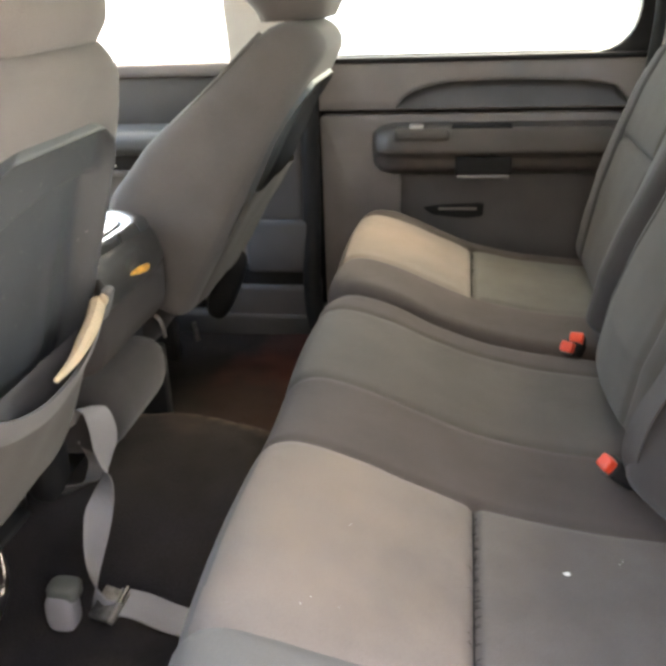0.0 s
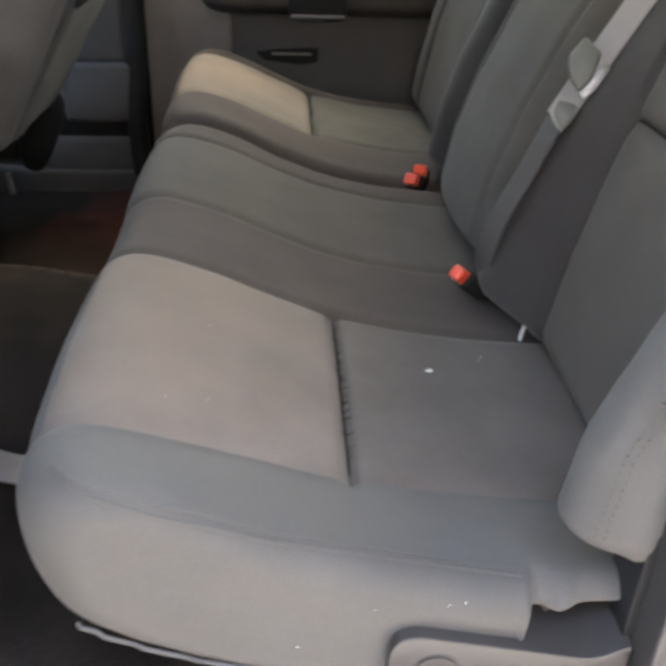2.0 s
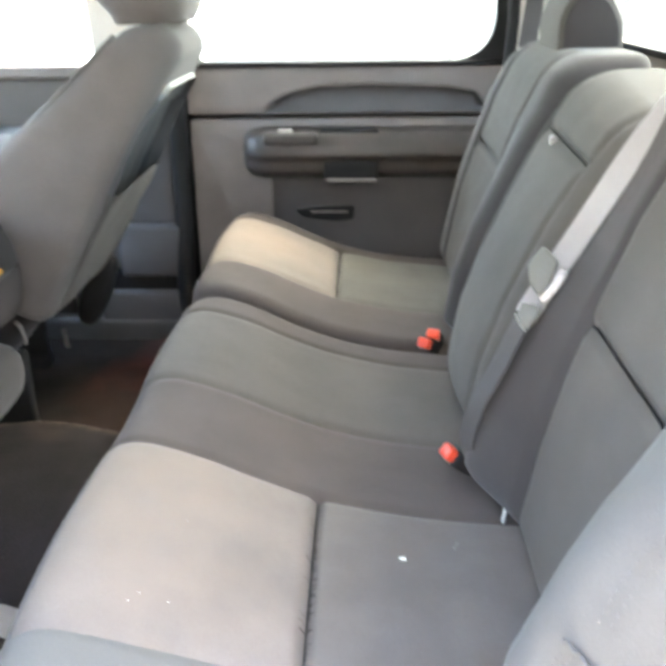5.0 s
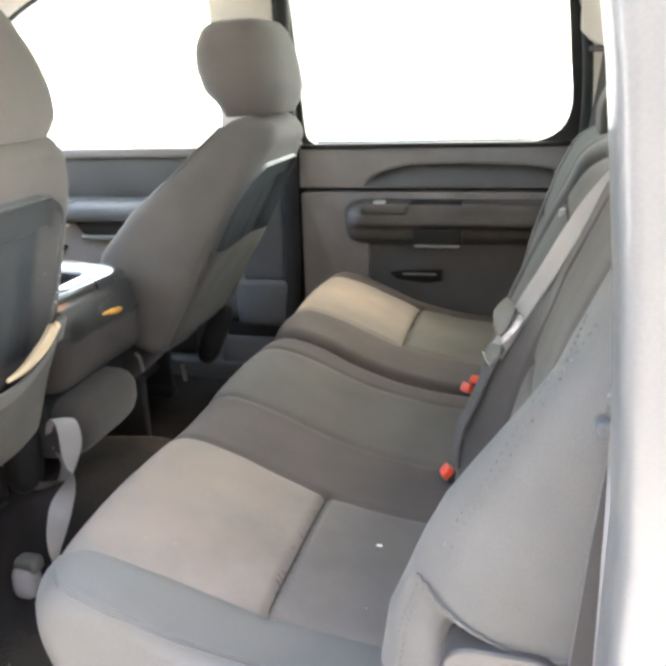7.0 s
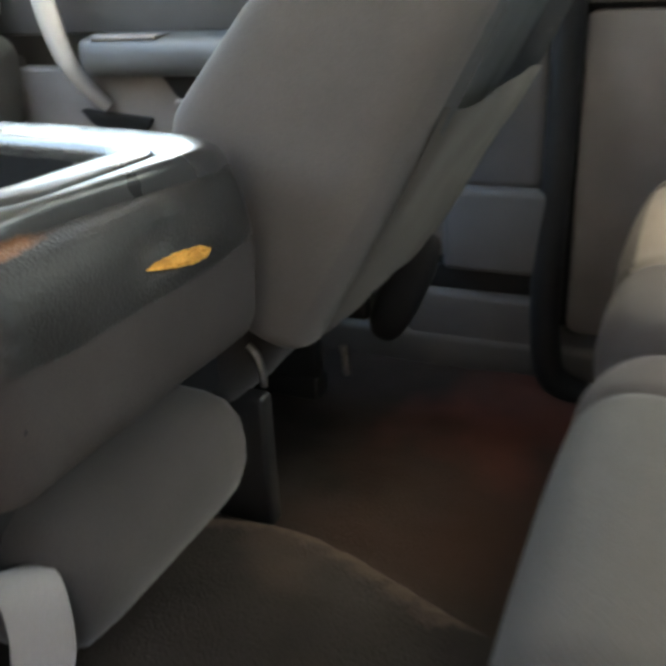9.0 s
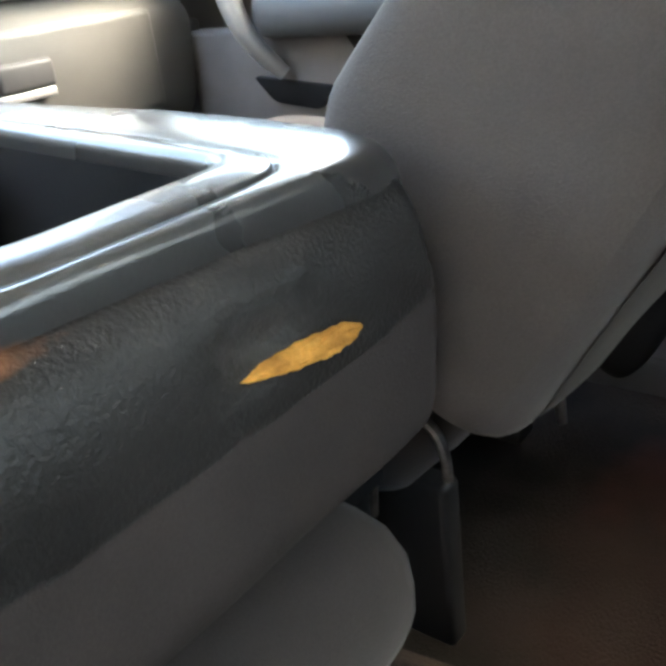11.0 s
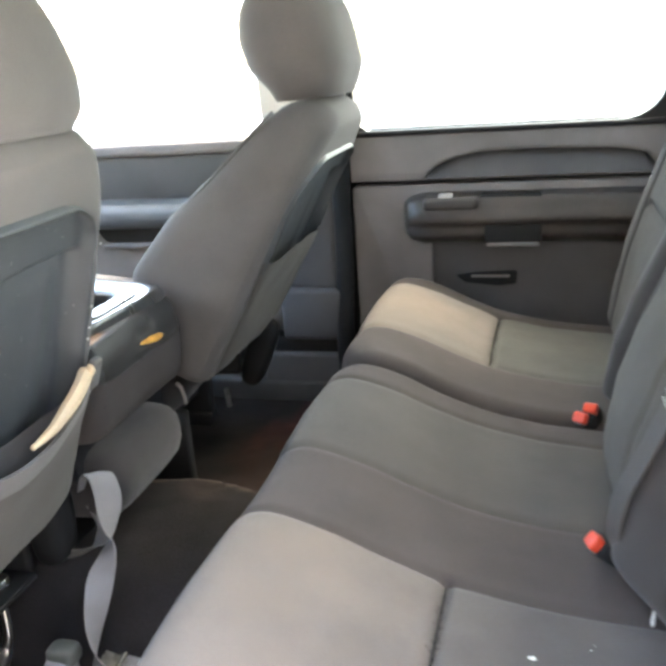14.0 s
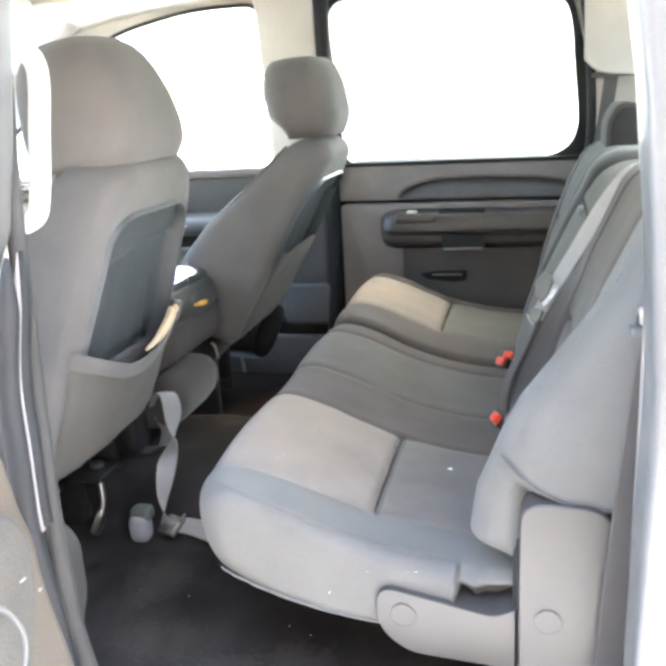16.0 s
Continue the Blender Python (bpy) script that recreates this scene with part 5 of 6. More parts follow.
# ---- front seats ----
def front_seat(yc, pivot, recline, label, inboard, rest_at=(-0.085, 0.502), rest_tilt=None, rest_h=0.206):
    """A reclined bucket back with shell, map pocket and headrest, and its cushion. inboard: +1 where the console lies at larger y."""
    seat = thing("front_seat", label, "car seat", group="front seats", at=(pivot[0], yc, pivot[1]))
    tilt = pose(0, 0, 0, 0, recline, 0)
    H = 0.545

    def half(z):
        return 0.225 - 0.055 * (z / 0.47) ** 2 - 0.03 * max(0, (z - 0.44) / 0.105) ** 2

    def depth(z):
        return float(np.interp(z, [0, 0.06, 0.144, 0.25, 0.40, 0.51, 0.545], [0.13, 0.18, 0.2, 0.185, 0.14, 0.108, 0.09]))

    rings = []
    zs = list(np.linspace(0, 0.03, 6)) + list(np.linspace(0.04, H - 0.035, 48)) + [H - 0.035 + 0.035 * math.sin(a) for a in np.linspace(0, math.pi / 2, 10)[1:]]
    for z in zs:
        q = max(0, (z - (H - 0.035)) / 0.035)
        lo = max(0, (0.03 - z) / 0.03)
        d = 0.035 * (1 - math.sqrt(max(0, 1 - q * q))) + 0.02 * (1 - math.sqrt(max(0, 1 - lo * lo)))
        w, th = half(z) - d, depth(z)
        outline = rounded([(0 - d, -w), (0 - d, w), (-th + d, w), (-th + d, -w)], [0.045, 0.045, 0.05, 0.05], 7)
        ring = []
        for x, y in resample(outline, 120):
            f = max(0, min(1, -x / th * 2 - 1))
            bol = 0.03 * (abs(y) / 0.2) ** 3 * f - 0.012 * f
            ring.append((x - bol + 0.0015 * noise.noise(Vector((y * 12, z * 12, 4))), y, z))
        rings.append(ring)

    def tray_half(z):
        if inboard < 0:
            return float(np.interp(z, [0.1, 0.25, 0.36, 0.4, 0.425, 0.445, 0.457, 0.465, 0.47], [0.15, 0.186, 0.182, 0.172, 0.16, 0.144, 0.13, 0.112, 0.09]))
        if z > 0.395:
            return 0.152 * (1 - ((z - 0.395) / 0.0765) ** 3.2) ** 0.3125
        return float(np.interp(z, [0.1, 0.25, 0.36, 0.395], [0.166, 0.163, 0.156, 0.152]))

    def tray_side(z, s):
        """Half width of the tray on one side: the driver's is narrower towards the console."""
        return tray_half(z) * (float(np.interp(z, [0.25, 0.36, 0.42, 0.445, 0.46], [0.985, 0.955, 0.935, 0.91, 0.88])) if inboard > 0 and s > 0 else 1.0)

    def pick(c):
        if c[0] > (-0.014 if inboard > 0 else -0.03) and 0.2 < c[2] < 0.462 and abs(c[1]) < tray_side(c[2], c[1]) - 0.006:
            return None
        if c[0] > (-0.02 if inboard > 0 else -0.016) and 0.02 < c[2] < 0.52:
            return "rear"
        if c[0] > -0.07:
            return "side" if c[1] > 0 else "other"
        return ("side" if c[1] > 0 else "other") if abs(c[1]) > 0.12 or c[2] > 0.44 else "face"

    back = zoned("backrest", oriented(loft(rings)), {"side": ("backrest", CLOTH_FRONT, "grey cloth backrest bolster"), "other": ("outer_bolster", CLOTH_FRONT, ""), "rear": ("rear_cover", CLOTH_FRONT, "grey cloth rear cover"),
                 "face": ("face_panel", CLOTH_DARK, "charcoal seating panel")}, pick, seat)
    back.matrix_local = tilt
    # piping along the front corners
    for s in (-1, 1):
        pth = [(-depth(z) + 0.006, s * (half(z) - 0.012), z) for z in np.linspace(0.08, 0.5, 24)]
        piping(pth, 0.0035, CLOTH_GREY, back)
    # shell panel: a moulded tray with a raised rim, a sloping brow and a hollow below it
    rows = []
    zs = list(np.linspace(0.13, 0.36, 24)) + list(np.linspace(0.364, 0.43, 30)) + [0.433 + 0.037 * math.sin(a) for a in np.linspace(0, math.pi / 2, 20)]
    vs = list(np.linspace(-1, -0.85, 12)) + list(np.linspace(-0.83, 0.83, 40)) + list(np.linspace(0.85, 1, 12))
    for z in zs:
        row = []
        for v in vs:
            w = tray_side(z, v)
            y = v * w
            d = min((1 - abs(v)) * w, 0.47 - z)
            crease = 0.404 - 0.022 * max(0.0, -y / 0.14) + 0.006 * y / 0.14
            inner = max(0.0, min(1.0, (d - 0.008) / 0.02))
            inner = inner * inner * (3 - 2 * inner)
            x = -0.004 + 0.0115 * math.exp(-((d - 0.007) / 0.0055) ** 2)
            brow = max(0.0, min(1.0, (0.462 - z) / (0.462 - crease)))
            drop = max(0.0, min(1.0, (crease - z) / 0.012))
            under = max(0.0, min(1.0, (crease - z) / 0.2))
            x -= inner * (0.006 * brow + 0.013 * drop * drop * (3 - 2 * drop) - 0.004 * under)
            rib = max(0.0, min(1.0, (0.372 - z) / 0.03))
            x += inner * rib * (0.003 * math.exp(-((y - 0.085) / 0.014) ** 2) + 0.003 * math.exp(-((y + 0.06) / 0.03) ** 2))
            past = min(0.044, max(0.0, abs(y) - (half(z) - 0.045)))
            row.append((x - 0.045 + math.sqrt(0.045 ** 2 - past ** 2), y, z))
        rows.append(row)
    part("shell_panel", loft(rows, False, False), SHELL, back, "blue-grey plastic shell panel with a hollow", 60)
    # white scratches and scuffs along the inboard edge of the shell
    if inboard > 0:
        for y, z, q in ((0.158, 0.405, 0.0022), (0.163, 0.322, 0.0018), (0.166, 0.292, 0.0016), (0.167, 0.276, 0.0024)):
            part("scuff_mark", blob((0.001, y, z), (0.002, q * 0.8, q * 1.3), 2.4, 8, 10), PAPER, back)
    # map pocket: a bulging cloth apron with a sagging hem
    verts, faces = [], []
    n1, n2 = 26, 40

    rise, sag, puff = (0.252, 0.05, 0.04) if inboard > 0 else (0.266, -0.026, 0.016)

    def hem(v):
        return rise - sag * math.sin(math.pi * v) ** 1.3 - 0.006 * (v - 0.5)

    for i in range(n1 + 1):
        for j in range(n2 + 1):
            u, v = i / n1, j / n2
            y = -0.186 + 0.372 * v
            z = -0.01 + (hem(v) + 0.01) * u
            bulge = 0.001 + puff * math.sin(math.pi * v) ** 0.6 * (0.25 + 0.75 * u) + 0.003 * noise.noise(Vector((y * 16, z * 16, yc)))
            past = min(0.044, max(0.0, abs(y) - (half(max(z, 0.0)) - 0.045)))
            low = max(0.0, (0.04 - z) / 0.05)
            y *= 1 - 0.14 * low ** 2
            bulge -= 0.024 * low ** 2
            verts.append((bulge + 0.002 - (0.045 - math.sqrt(0.045 ** 2 - past ** 2)), y, z))
    for i in range(n1):
        for j in range(n2):
            a = i * (n2 + 1) + j
            faces.append((a, a + 1, a + n2 + 2, a + n2 + 1))
    pocket = part("map_pocket", (verts, faces), CLOTH_MID, back, "sagging grey cloth map pocket")
    hempath = [verts[n1 * (n2 + 1) + j] for j in range(n2 + 1)]
    band = []
    for j in range(n2 + 1):
        up, dn = Vector(hempath[j]), Vector(verts[(n1 - 5) * (n2 + 1) + j])
        dn = up + (dn - up).normalized() * 0.026
        band.append([up + Vector((-0.002, 0, 0.001)), up + Vector((0.003, 0, 0.003)), (up + dn) / 2 + Vector((0.0045, 0, 0)), dn + Vector((0.0025, 0, 0)), dn + Vector((-0.002, 0, 0))])
    if inboard > 0:
        part("pocket_hem", outward(loft(band)), CLOTH_FRONT, pocket, "", 60)
    worn = hempath[n2 // 2 + 1:n2 - 4] if inboard > 0 else hempath[2:n2 // 2 - 2]
    if inboard > 0:
        part("worn_lining", tube([(x - 0.006, y, z + 0.012) for x, y, z in worn], [0.003 + 0.0065 * min(1, 1.8 * k / len(worn)) for k in range(len(worn))], 8), TAN, pocket,
             "torn tan pocket lining")
        part("lining_end", blob(tuple(Vector(worn[-1]) + Vector((0.0, 0.002, 0.018))), (0.012, 0.016, 0.02), 2.4), TAN, pocket)
        tab = Vector(worn[-1]) + Vector((0.0, 0.006, 0.01))
        part("pocket_tab", rbox(tab.x - 0.006, tab.x + 0.006, tab.y - 0.009, tab.y + 0.012, tab.z - 0.02, tab.z + 0.02, 0.004), CLOTH_GREY, pocket)
    # headrest: side profiles in front and behind, widths between
    us = [0, 0.1, 0.2, 0.3, 0.53, 0.7, 0.8, 0.9, 0.97, 1]
    if inboard > 0:
        behind = [0.082, 0.099, 0.103, 0.104, 0.097, 0.087, 0.079, 0.066, 0.045, 0.015]
        before = [0.06, 0.082, 0.088, 0.09, 0.09, 0.09, 0.088, 0.08, 0.062, 0.035]
        wide = [0.124, 0.139, 0.143, 0.143, 0.135, 0.122, 0.112, 0.095, 0.07, 0.04]
    else:
        behind = [0.072, 0.083, 0.089, 0.092, 0.087, 0.08, 0.074, 0.064, 0.052, 0.03]
        before = [0.042, 0.046, 0.064, 0.082, 0.094, 0.095, 0.092, 0.085, 0.073, 0.048]
        wide = [0.1, 0.122, 0.132, 0.138, 0.14, 0.137, 0.132, 0.12, 0.103, 0.07]
    rings = []
    for u in list(np.linspace(0, 0.9, 28)) + list(np.linspace(0.92, 1, 9)):
        z = rest_h * u
        xr, xf, hw = (float(np.interp(u, us, t)) for t in (behind, before, wide))
        bend = 0.55 + 0.12 * u
        ring = []
        for a in np.linspace(0, 2 * math.pi, 65)[:-1]:
            c, s = math.cos(a), math.sin(a)
            ring.append(((xr if c > 0 else xf) * math.copysign(abs(c) ** bend, c) + 0.0012 * noise.noise(Vector((c * 3, s * 3, z * 20 + yc))), hw * math.copysign(abs(s) ** bend, s), z))
        rings.append(ring)
    rings = [np.array(r) for r in rings]
    rings = [sum(rings[min(max(i + k, 0), len(rings) - 1)] * w for k, w in ((-1, 0.25), (0, 0.5), (1, 0.25))) for i in range(len(rings))]
    rest = part("headrest", outward(loft(rings)), CLOTH_FRONT, seat, "plump grey cloth headrest", 60)
    rest.matrix_local = tilt @ pose(rest_at[0], 0, rest_at[1], 0, 0 if rest_tilt is None else rest_tilt - recline, 0)
    for s in (-1, 1):
        post = part("headrest_post", tube([(-0.07, s * 0.07, 0.47), (rest_at[0], s * 0.07, 0.56)], 0.007, 10), STEEL, seat)
        post.matrix_local = tilt
        collar = part("post_collar", rbox(-0.1, -0.07, s * 0.07 - 0.014, s * 0.07 + 0.014, 0.535, 0.552, 0.004), PLASTIC_DARK, seat)
        collar.matrix_local = tilt
    # cushion, in the thing's frame
    rings = []
    prof = [(-0.06, 0.02), (-0.08, 0.07), (-0.25, 0.10), (-0.45, 0.125), (-0.54, 0.105), (-0.57, 0.02), (-0.53, -0.06), (-0.25, -0.09), (-0.09, -0.07)]
    base = resample(smooth_path(prof, 8, True), 70)
    for y, k in ((-0.225, 0.05), (-0.215, 0.025), (-0.19, 0.005), (-0.12, 0.0), (0, 0.006), (0.12, 0.0), (0.19, 0.005), (0.215, 0.025), (0.225, 0.05)):
        rings.append([(p[0], y, p[1]) for p in inset(base, k)])
    part("seat_cushion", outward(loft(rings)), CLOTH_CHARCOAL, seat)
    # base: skirts, rails, wiring
    fz = 0.13 - pivot[1]
    for s in (-1, 1):
        part("side_skirt", rbox(-0.52, -0.10, s * 0.225 - 0.012, s * 0.225 + 0.012, -0.14, -0.04, 0.01), BLACK_METAL, seat)
        part("seat_rail", rbox(-0.5, -0.16, s * 0.17 - 0.02, s * 0.17 + 0.02, fz + 0.02, fz + 0.055, 0.004), BLACK_METAL, seat)
        part("riser", rbox(-0.42, -0.06 if s < 0 and inboard < 0 else -0.16, s * 0.17 - 0.012, s * 0.17 + 0.012, fz + 0.05, -0.06, 0.006), BLACK_METAL, seat)
    if inboard < 0:
        for path, r in (([(-0.056, -0.205, 0.012), (-0.048, -0.205, 0.004), (-0.043, -0.205, -0.012), (-0.042, -0.205, -0.03)], 0.004), ([(-0.103, -0.21, -0.038), (-0.107, -0.21, -0.08)], 0.005),
                        ([(-0.096, 0.11, -0.132), (-0.092, 0.11, -0.175)], 0.006)):
            part("recliner_bracket", tube(smooth_path(path, 6) if len(path) > 2 else path, r, 8), LATCH, seat)
        shield = part("recliner_cover", blob((0, 0, 0), (0.062, 0.05, 0.18), 2.8), RUBBER, seat, "black recliner cover")
        shield.matrix_local = pose(-0.04, 0.205, -0.075, 0, 24, 0)
    part("cross_tube", tube([(-0.2, -0.17, fz + 0.11), (-0.2, 0.17, fz + 0.11)], 0.012, 10), BLACK_METAL, seat)
    return seat


front_seat(0.765, (-0.362, 0.40), 20, "grey cloth driver's seat with a sagging map pocket", 1, rest_tilt=-8)
front_seat(1.59, (-0.334, 0.40), 30, "grey cloth front passenger seat, reclined", -1, (-0.09, 0.524), -2, 0.192)

# ---- centre console: the folded middle seat ----
con = thing("centre_console", "black vinyl folded centre seat console with an open bin", "console", at=(-0.6, 1.19, 0.25))
outer = rounded([(-0.93, 1.03), (-0.362, 1.03), (-0.344, 1.333), (-0.43, 1.36), (-0.55, 1.38), (-0.93, 1.395)], [0.04, 0.045, 0.045, 0.05, 0.05, 0.04], 8)
ledge = rounded([(-0.72, 1.088), (-0.366, 1.088), (-0.367, 1.262), (-0.43, 1.276), (-0.72, 1.312)], [0.03, 0.045, 0.03, 0.02, 0.03], 8)
inner = rounded([(-0.70, 1.115), (-0.402, 1.117), (-0.403, 1.25), (-0.43, 1.256), (-0.70, 1.292)], [0.03, 0.03, 0.012, 0.01, 0.03], 8)
cx, cy = -0.53, 1.19
ang = [2 * math.pi * i / 144 for i in range(144)]
O, L, I = (cast(q, (cx, cy), ang) for q in (outer, ledge, inner))


def between(a, b, t, z):
    return [(p[0] * (1 - t) + q[0] * t, p[1] * (1 - t) + q[1] * t, z) for p, q in zip(a, b)]


low_rim = cast([(cx + (a - cx) * 0.95, cy + (b - cy) * 0.95) for a, b in outer], (cx, cy), ang)
part("top_frame", outward(loft([[(x, y, 0.53) for x, y in low_rim], between(O, L, 0.05, 0.575), between(O, L, 0.0, 0.596), between(O, L, 0.03, 0.607), between(O, L, 0.1, 0.6155),
     between(O, L, 0.22, 0.6205), between(O, L, 0.45, 0.6225), between(O, L, 0.9, 0.6225), between(O, L, 0.965, 0.6215), between(O, L, 1.0, 0.6165)], caps=False)), VINYL_GLOSS, con, "satin black vinyl bin frame", 70)
part("bin_ring", outward(loft([between(L, I, 0.0, 0.616), between(L, I, 0.04, 0.6225), between(L, I, 0.14, 0.6255), between(L, I, 0.8, 0.6255), between(L, I, 0.95, 0.6235), between(L, I, 1.0, 0.618),
     between(L, I, 1.02, 0.612)], caps=False)), VINYL_GLOSS, con, "glossy black inner bin ring", 70)
part("bin_wall", loft([between(L, I, 1.0, 0.6175), between(L, I, 1.06, 0.58), between(L, I, 1.2, 0.40)], caps=False), RUBBER, con, "matt black bin lining", 70)
part("bin_floor", rbox(-0.72, -0.40, 1.09, 1.31, 0.395, 0.407, 0.003), RUBBER, con)
# rear face: vinyl roll above, cloth below
rings = []
for y in list(1.032 + 0.03 * (1 - np.cos(np.linspace(0, math.pi / 2, 12)))) + list(np.linspace(1.065, 1.304, 90)) + list(1.306 + 0.012 * np.sin(np.linspace(0, math.pi / 2, 8))):
    if y < 1.062:
        k = math.sqrt(max(0.0, 1 - ((1.062 - y) / 0.03) ** 2))
        k = 0.35 + 0.65 * k
    else:
        k = 0.9 + 0.1 * math.sqrt(max(0.0, 1 - (max(0.0, y - 1.306) / 0.012) ** 2))
    prof = smooth_path([(-0.44, 0.582), (-0.40, 0.598), (-0.374, 0.606), (-0.353, 0.605), (-0.3385, 0.588), (-0.331, 0.548), (-0.333, 0.5), (-0.338, 0.475), (-0.348, 0.46), (-0.366, 0.453), (-0.392, 0.456)], 16)
    ring = []
    for px, pz in prof:
        hold = -0.44 if pz > 0.56 else -0.4
        x = hold + (px - hold) * k
        dent = 0.0055 * math.exp(-((y - 1.193) / 0.022) ** 2 - ((pz - 0.572) / 0.012) ** 2) - 0.0018 * math.exp(-((y - 1.225) / 0.006) ** 2 - ((pz - 0.592) / 0.005) ** 2)
        slack = 0.0016 * noise.noise(Vector((y * 17, pz * 25, 3)))
        ring.append((x - (dent + slack) * k, y, 0.52 + (pz - 0.52) * (0.82 + 0.18 * k)))
    rings.append(ring)
shape = oriented(loft(rings))


def pick_con(c):
    edge = float(np.interp(c[1], [1.03, 1.07, 1.12, 1.17, 1.207, 1.25, 1.3, 1.32], [0.549, 0.544, 0.542, 0.544, 0.541, 0.541, 0.547, 0.549]))
    return "vinyl" if c[2] > edge else "cloth"


cb = zoned("rear_roll", shape, {"vinyl": ("vinyl_roll", VINYL, "torn black vinyl roll"), "cloth": ("cloth_panel", CLOTH_CONSOLE, "dark brown-grey cloth rear panel")}, pick_con, con)
for k, (y, z) in enumerate(((1.043, 0.517), (1.052, 0.512))):
    part("hole", disc((-0.347 + 0.009 * k, y, z), (1, -0.8, 0), 0.0026, 0.006, 12, 0), RUBBER, cb)
# torn patch with foam showing
def roll_x(z):
    return float(np.interp(z, [0.44, 0.455, 0.49, 0.54, 0.56, 0.578, 0.6], [-0.375, -0.345, -0.334, -0.331, -0.3345, -0.3395, -0.354]))


rings = []
for scale, out in ((1.14, -0.006), (1.0, 0.0035), (0.86, 0.005), (0.6, 0.0045), (0.3, 0.0055), (0.04, 0.005)):
    ring = []
    for k in range(64):
        a = 2 * math.pi * k / 64
        u = math.cos(a)
        half_h = float(np.interp(u, [-1, -0.7, -0.2, 0.3, 0.75, 1], [0.0005, 0.0024, 0.0042, 0.0058, 0.006, 0.0025]))
        h = half_h * (1 + 0.06 * math.sin(9 * a) + 0.08 * math.sin(23 * a + 1)) * scale
        y = 1.2125 + 0.0365 * u * scale
        z = 0.5595 - 0.16 * (y - 1.2125) + h * math.copysign(abs(math.sin(a)) ** 0.7, math.sin(a)) + 0.002 * u
        ring.append((roll_x(z) + out + 0.0014 * noise.noise(Vector((y * 300, z * 300, 0))), y, z))
    rings.append(ring)
part("exposed_foam", outward(loft(rings)), FOAM, con, "torn patch showing yellow foam")
# body and side wall coloured black for the shade beside the roll
part("body", rbox(-0.93, -0.42, 1.085, 1.345, 0.30, 0.39, 0.02), RUBBER, con)
part("side_wall", plate_with_hole([(-0.93, 1.05), (-0.40, 1.05), (-0.40, 1.345), (-0.93, 1.345)], [(cx + (a - cx) * 1.03, cy + (b - cy) * 1.03) for a, b in inner], "z", 0.388, 0.55), RUBBER, con)
settle(con)

# middle front seat cushion under the console
mids = thing("middle_seat_cushion", "grey cloth middle front seat cushion under the console", "car seat", at=(-0.6, 1.17, 0.26))
rings = []
for y, k in ((1.066, 0.028), (1.073, 0.012), (1.088, 0.003), (1.12, 0), (1.245, 0), (1.274, 0.002), (1.285, 0.006), (1.291, 0.015)):
    base = resample(smooth_path([(-0.335, 0.375), (-0.345, 0.405), (-0.39, 0.422), (-0.6, 0.42), (-0.9, 0.42), (-0.93, 0.36), (-0.9, 0.30), (-0.6, 0.30), (-0.40, 0.30), (-0.345, 0.33)], 6, True), 60)
    rings.append([(p[0], y, p[1]) for p in inset(base, k)])
part("cushion", outward(loft(rings)), CLOTH_CHARCOAL, mids)
part("pedestal", rbox(-0.85, -0.46, 1.08, 1.28, 0.22, 0.31, 0.01), BLACK_METAL, mids)
settle(mids)

# ---- loose belt on the floor, fittings ----
strap = thing("loose_lap_belt", "twisted grey lap belt hanging from the console to the floor", "seat belt", at=(-0.35, 1.0, 0.13))
run = smooth_path([(-0.402, 1.074, 0.366), (-0.391, 1.067, 0.388), (-0.376, 1.059, 0.399), (-0.36, 1.051, 0.394), (-0.351, 1.044, 0.372), (-0.349, 1.038, 0.342), (-0.35, 1.035, 0.308), (-0.351, 1.012, 0.28), (-0.352, 0.985, 0.255), (-0.35, 0.95, 0.205), (-0.34, 0.93, 0.165), (-0.333, 0.925, 0.15)], 7)
tw = []
for i in range(len(run)):
    u = i / (len(run) - 1)
    a = float(np.interp(u, [0, 0.27, 0.38, 0.53, 0.69, 0.85, 1], [-0.1, -0.1, 0.2, math.pi / 2, math.pi, 1.5 * math.pi, 2 * math.pi]))
    hang = Vector((0.97 * math.cos(a) - 0.234 * math.sin(a), 0.243 * math.cos(a) + 0.93 * math.sin(a), -0.2 * math.sin(a)))
    lay = Vector((0.3, 0.92, -0.25))
    tw.append(tuple(lay.lerp(hang, max(0.0, min(1.0, (u - 0.15) / 0.3))).normalized()))
part("webbing", ribbon(run, tw, 0.039), WEBBING_PALE, strap)
run2 = smooth_path([(-0.325, 0.945, 0.148), (-0.28, 0.935, 0.15), (-0.23, 0.92, 0.146), (-0.17, 0.91, 0.142), (-0.1, 0.9, 0.138)], 6)
part("floor_webbing", ribbon(run2, [(0.25, 1, 0.25)] * len(run2), 0.045), WEBBING_PALE, strap)
adj = part("adjuster", rbox(-0.02, 0.018, -0.026, 0.026, -0.004, 0.004, 0.002), LATCH, strap, "brownish steel adjuster plate")
adj.matrix_local = pose(-0.325, 0.93, 0.152, 14, 12, -6)
bar = part("adjuster_bar", tube([(0, -0.03, 0.008), (0, 0.03, 0.008)], 0.004, 10), STEEL, strap, "bright brassy bar")
bar.matrix_local = pose(-0.308, 0.925, 0.152, 14, 0, -6)
part("anchor_boot", blob((-0.386, 0.91, 0.156), (0.044, 0.04, 0.062), 3.4), WEBBING_PALE, strap, "pale grey webbing boot")
part("anchor_top", blob((-0.382, 0.916, 0.186), (0.046, 0.036, 0.03), 3.6), TONGUE, strap, "grey-green anchor cap")
settle(strap)
loop_b = thing("hanging_belt_loop", "grey belt loop drooping under the driver's seat", "seat belt", at=(-0.42, 1.0, 0.25))
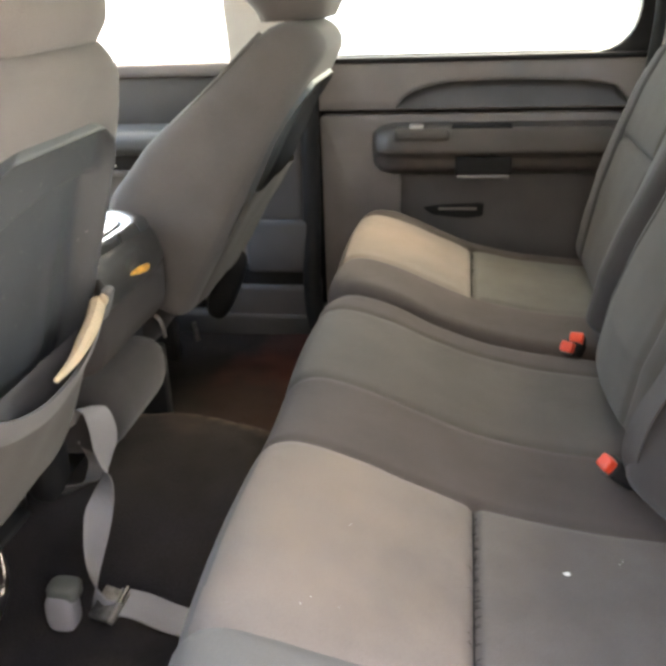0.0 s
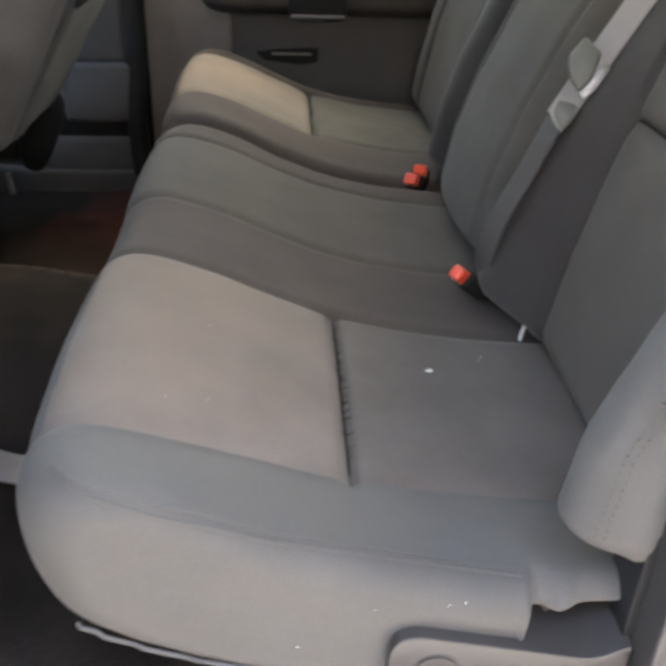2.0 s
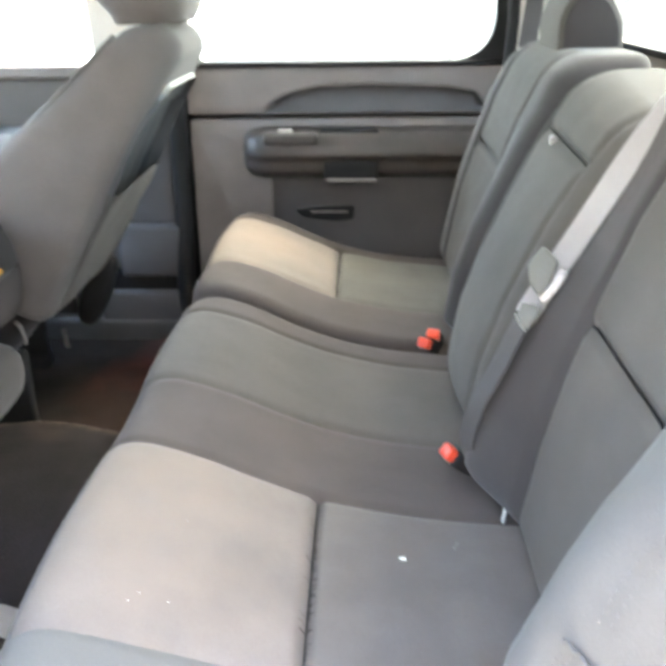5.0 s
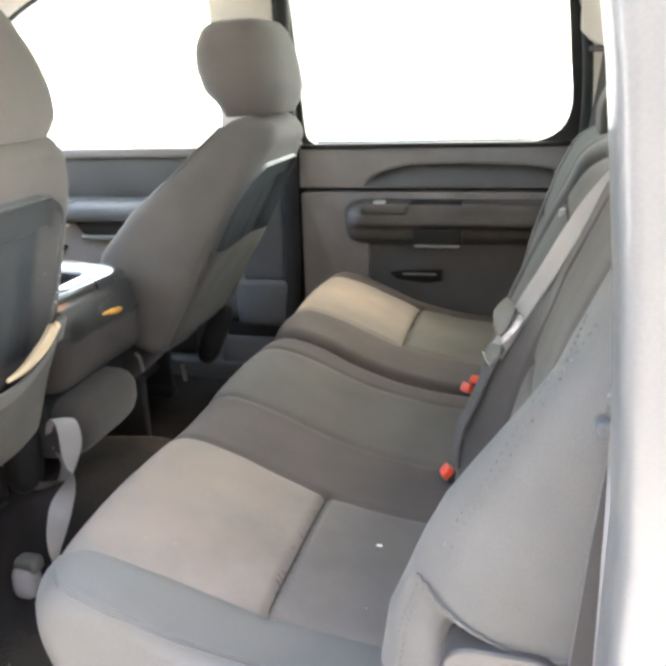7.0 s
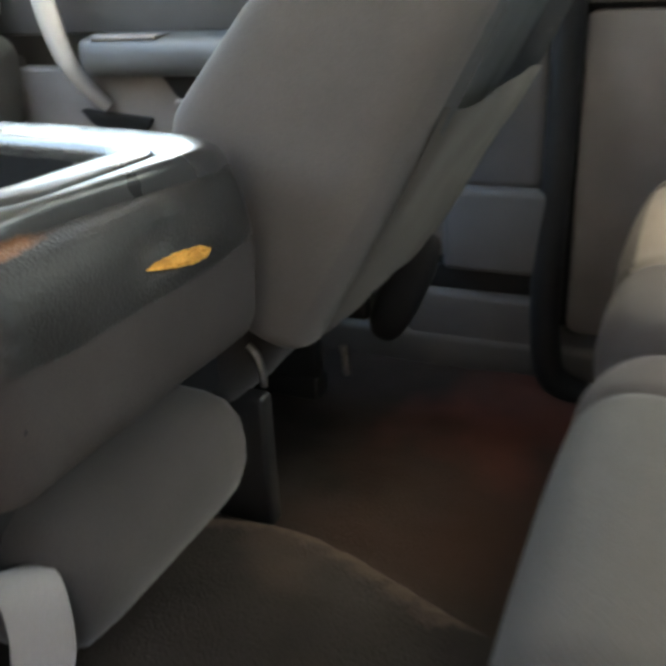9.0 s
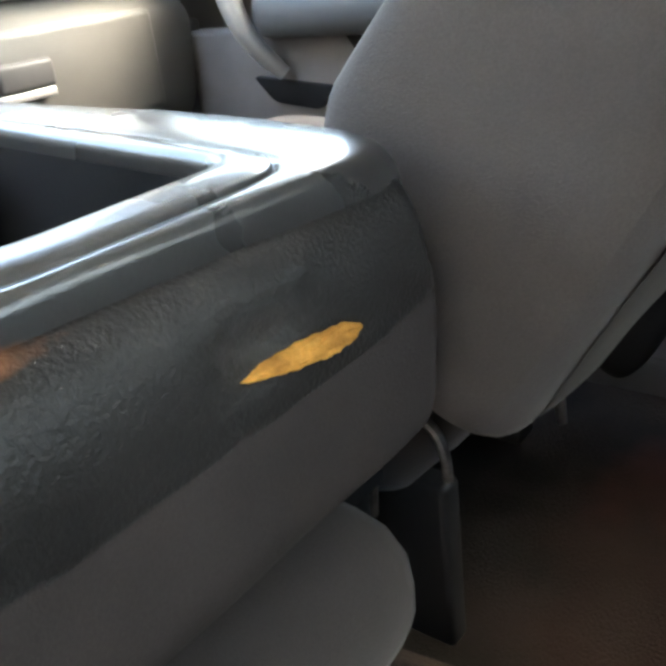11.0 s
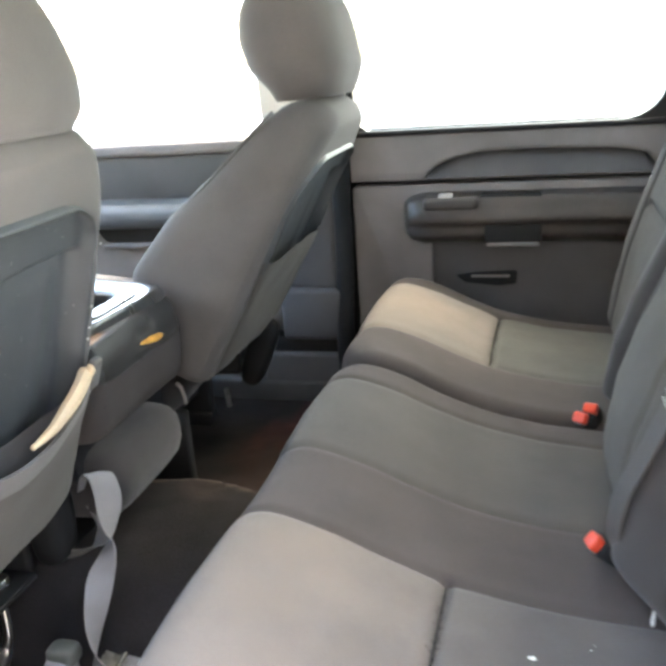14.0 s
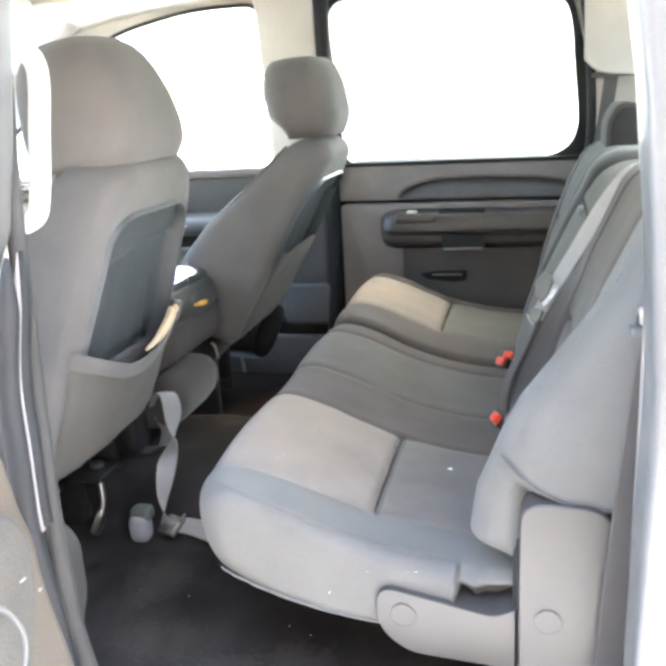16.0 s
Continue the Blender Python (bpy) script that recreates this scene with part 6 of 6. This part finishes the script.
run = smooth_path([(-0.395, 1.07, 0.34), (-0.385, 1.075, 0.3), (-0.392, 1.06, 0.275), (-0.41, 1.03, 0.275), (-0.43, 0.995, 0.295)], 8)
part("webbing", ribbon(run, [(0.8, 0.3, 0.4)] * len(run), 0.026), WEBBING, loop_b)
part("buckle_cover", blob((-0.43, 1.01, 0.345), (0.05, 0.075, 0.14), 3.2), RUBBER, loop_b, "dark buckle boot")
settle(loop_b)
hook = thing("seat_release_hook", "bright steel hook bracket under the driver's seat", "bracket", at=(-0.48, 0.9, 0.13))
part("bar", tube(smooth_path([(-0.482, 0.93, 0.265), (-0.475, 0.925, 0.235), (-0.47, 0.915, 0.2), (-0.48, 0.905, 0.165), (-0.49, 0.9, 0.14)], 8), [0.006] * 20 + [0.009] * 13, 10), STEEL, hook)
part("plate", rbox(-0.53, -0.45, 0.885, 0.98, 0.262, 0.272, 0.003), BLACK_METAL, hook)
part("bolt", disc((-0.49, 0.945, 0.275), (0, 0, 1), 0.014, 0.012, 16), STEEL, hook)
settle(hook)

# ---- small litter ----
for nm, lab, cat, at, size, rot in (("crumb", "white paper crumb on the rear seat", "litter", (0.271, 0.764, 0.393), (0.0095, 0.006, 0.004), 20),
                                    ("care_tag", "small white care tag in the seat crease", "label", (0.393, 0.856, 0.386), (0.003, 0.007, 0.027), 10)):
    o = tagged(part(nm, blob((0, 0, 0), size, 3.0, 8, 10), PAPER), lab, cat)
    o.matrix_world = pose(*at, 15, 0, rot)
specks = random.Random(4)
verts, faces = [], []
for k in range(20):
    if k < 8:
        x, y = specks.uniform(-0.03, 0.36), specks.uniform(0.58, 0.84)
        z = float(np.interp(x, [-0.05, 0.05, 0.177, 0.26, 0.4], [0.487, 0.47, 0.40, 0.391, 0.38])) + 0.006
        s = specks.uniform(0.0004, 0.0008)
    elif k < 13:
        x, y, z = specks.uniform(0.0, 0.28), 0.474, specks.uniform(0.33, 0.42)
        s = specks.uniform(0.0004, 0.0009)
    else:
        x, y = specks.uniform(-0.35, 0.3), specks.uniform(0.5, 0.9)
        z, s = floor_z(x, y) + 0.002, specks.uniform(0.0008, 0.0016)
    b = len(verts)
    verts += [(x - s, y, z), (x, y - s, z), (x + s, y, z), (x, y + s, z), (x, y, z + s), (x, y, z - s)]
    faces += [(b, b + 1, b + 4), (b + 1, b + 2, b + 4), (b + 2, b + 3, b + 4), (b + 3, b, b + 4), (b + 1, b, b + 5), (b + 2, b + 1, b + 5), (b + 3, b + 2, b + 5), (b, b + 3, b + 5)]
tagged(part("lint", (verts, faces), PAPER), "scattered white lint specks on the cloth and carpet", "lint", kind="stuff")
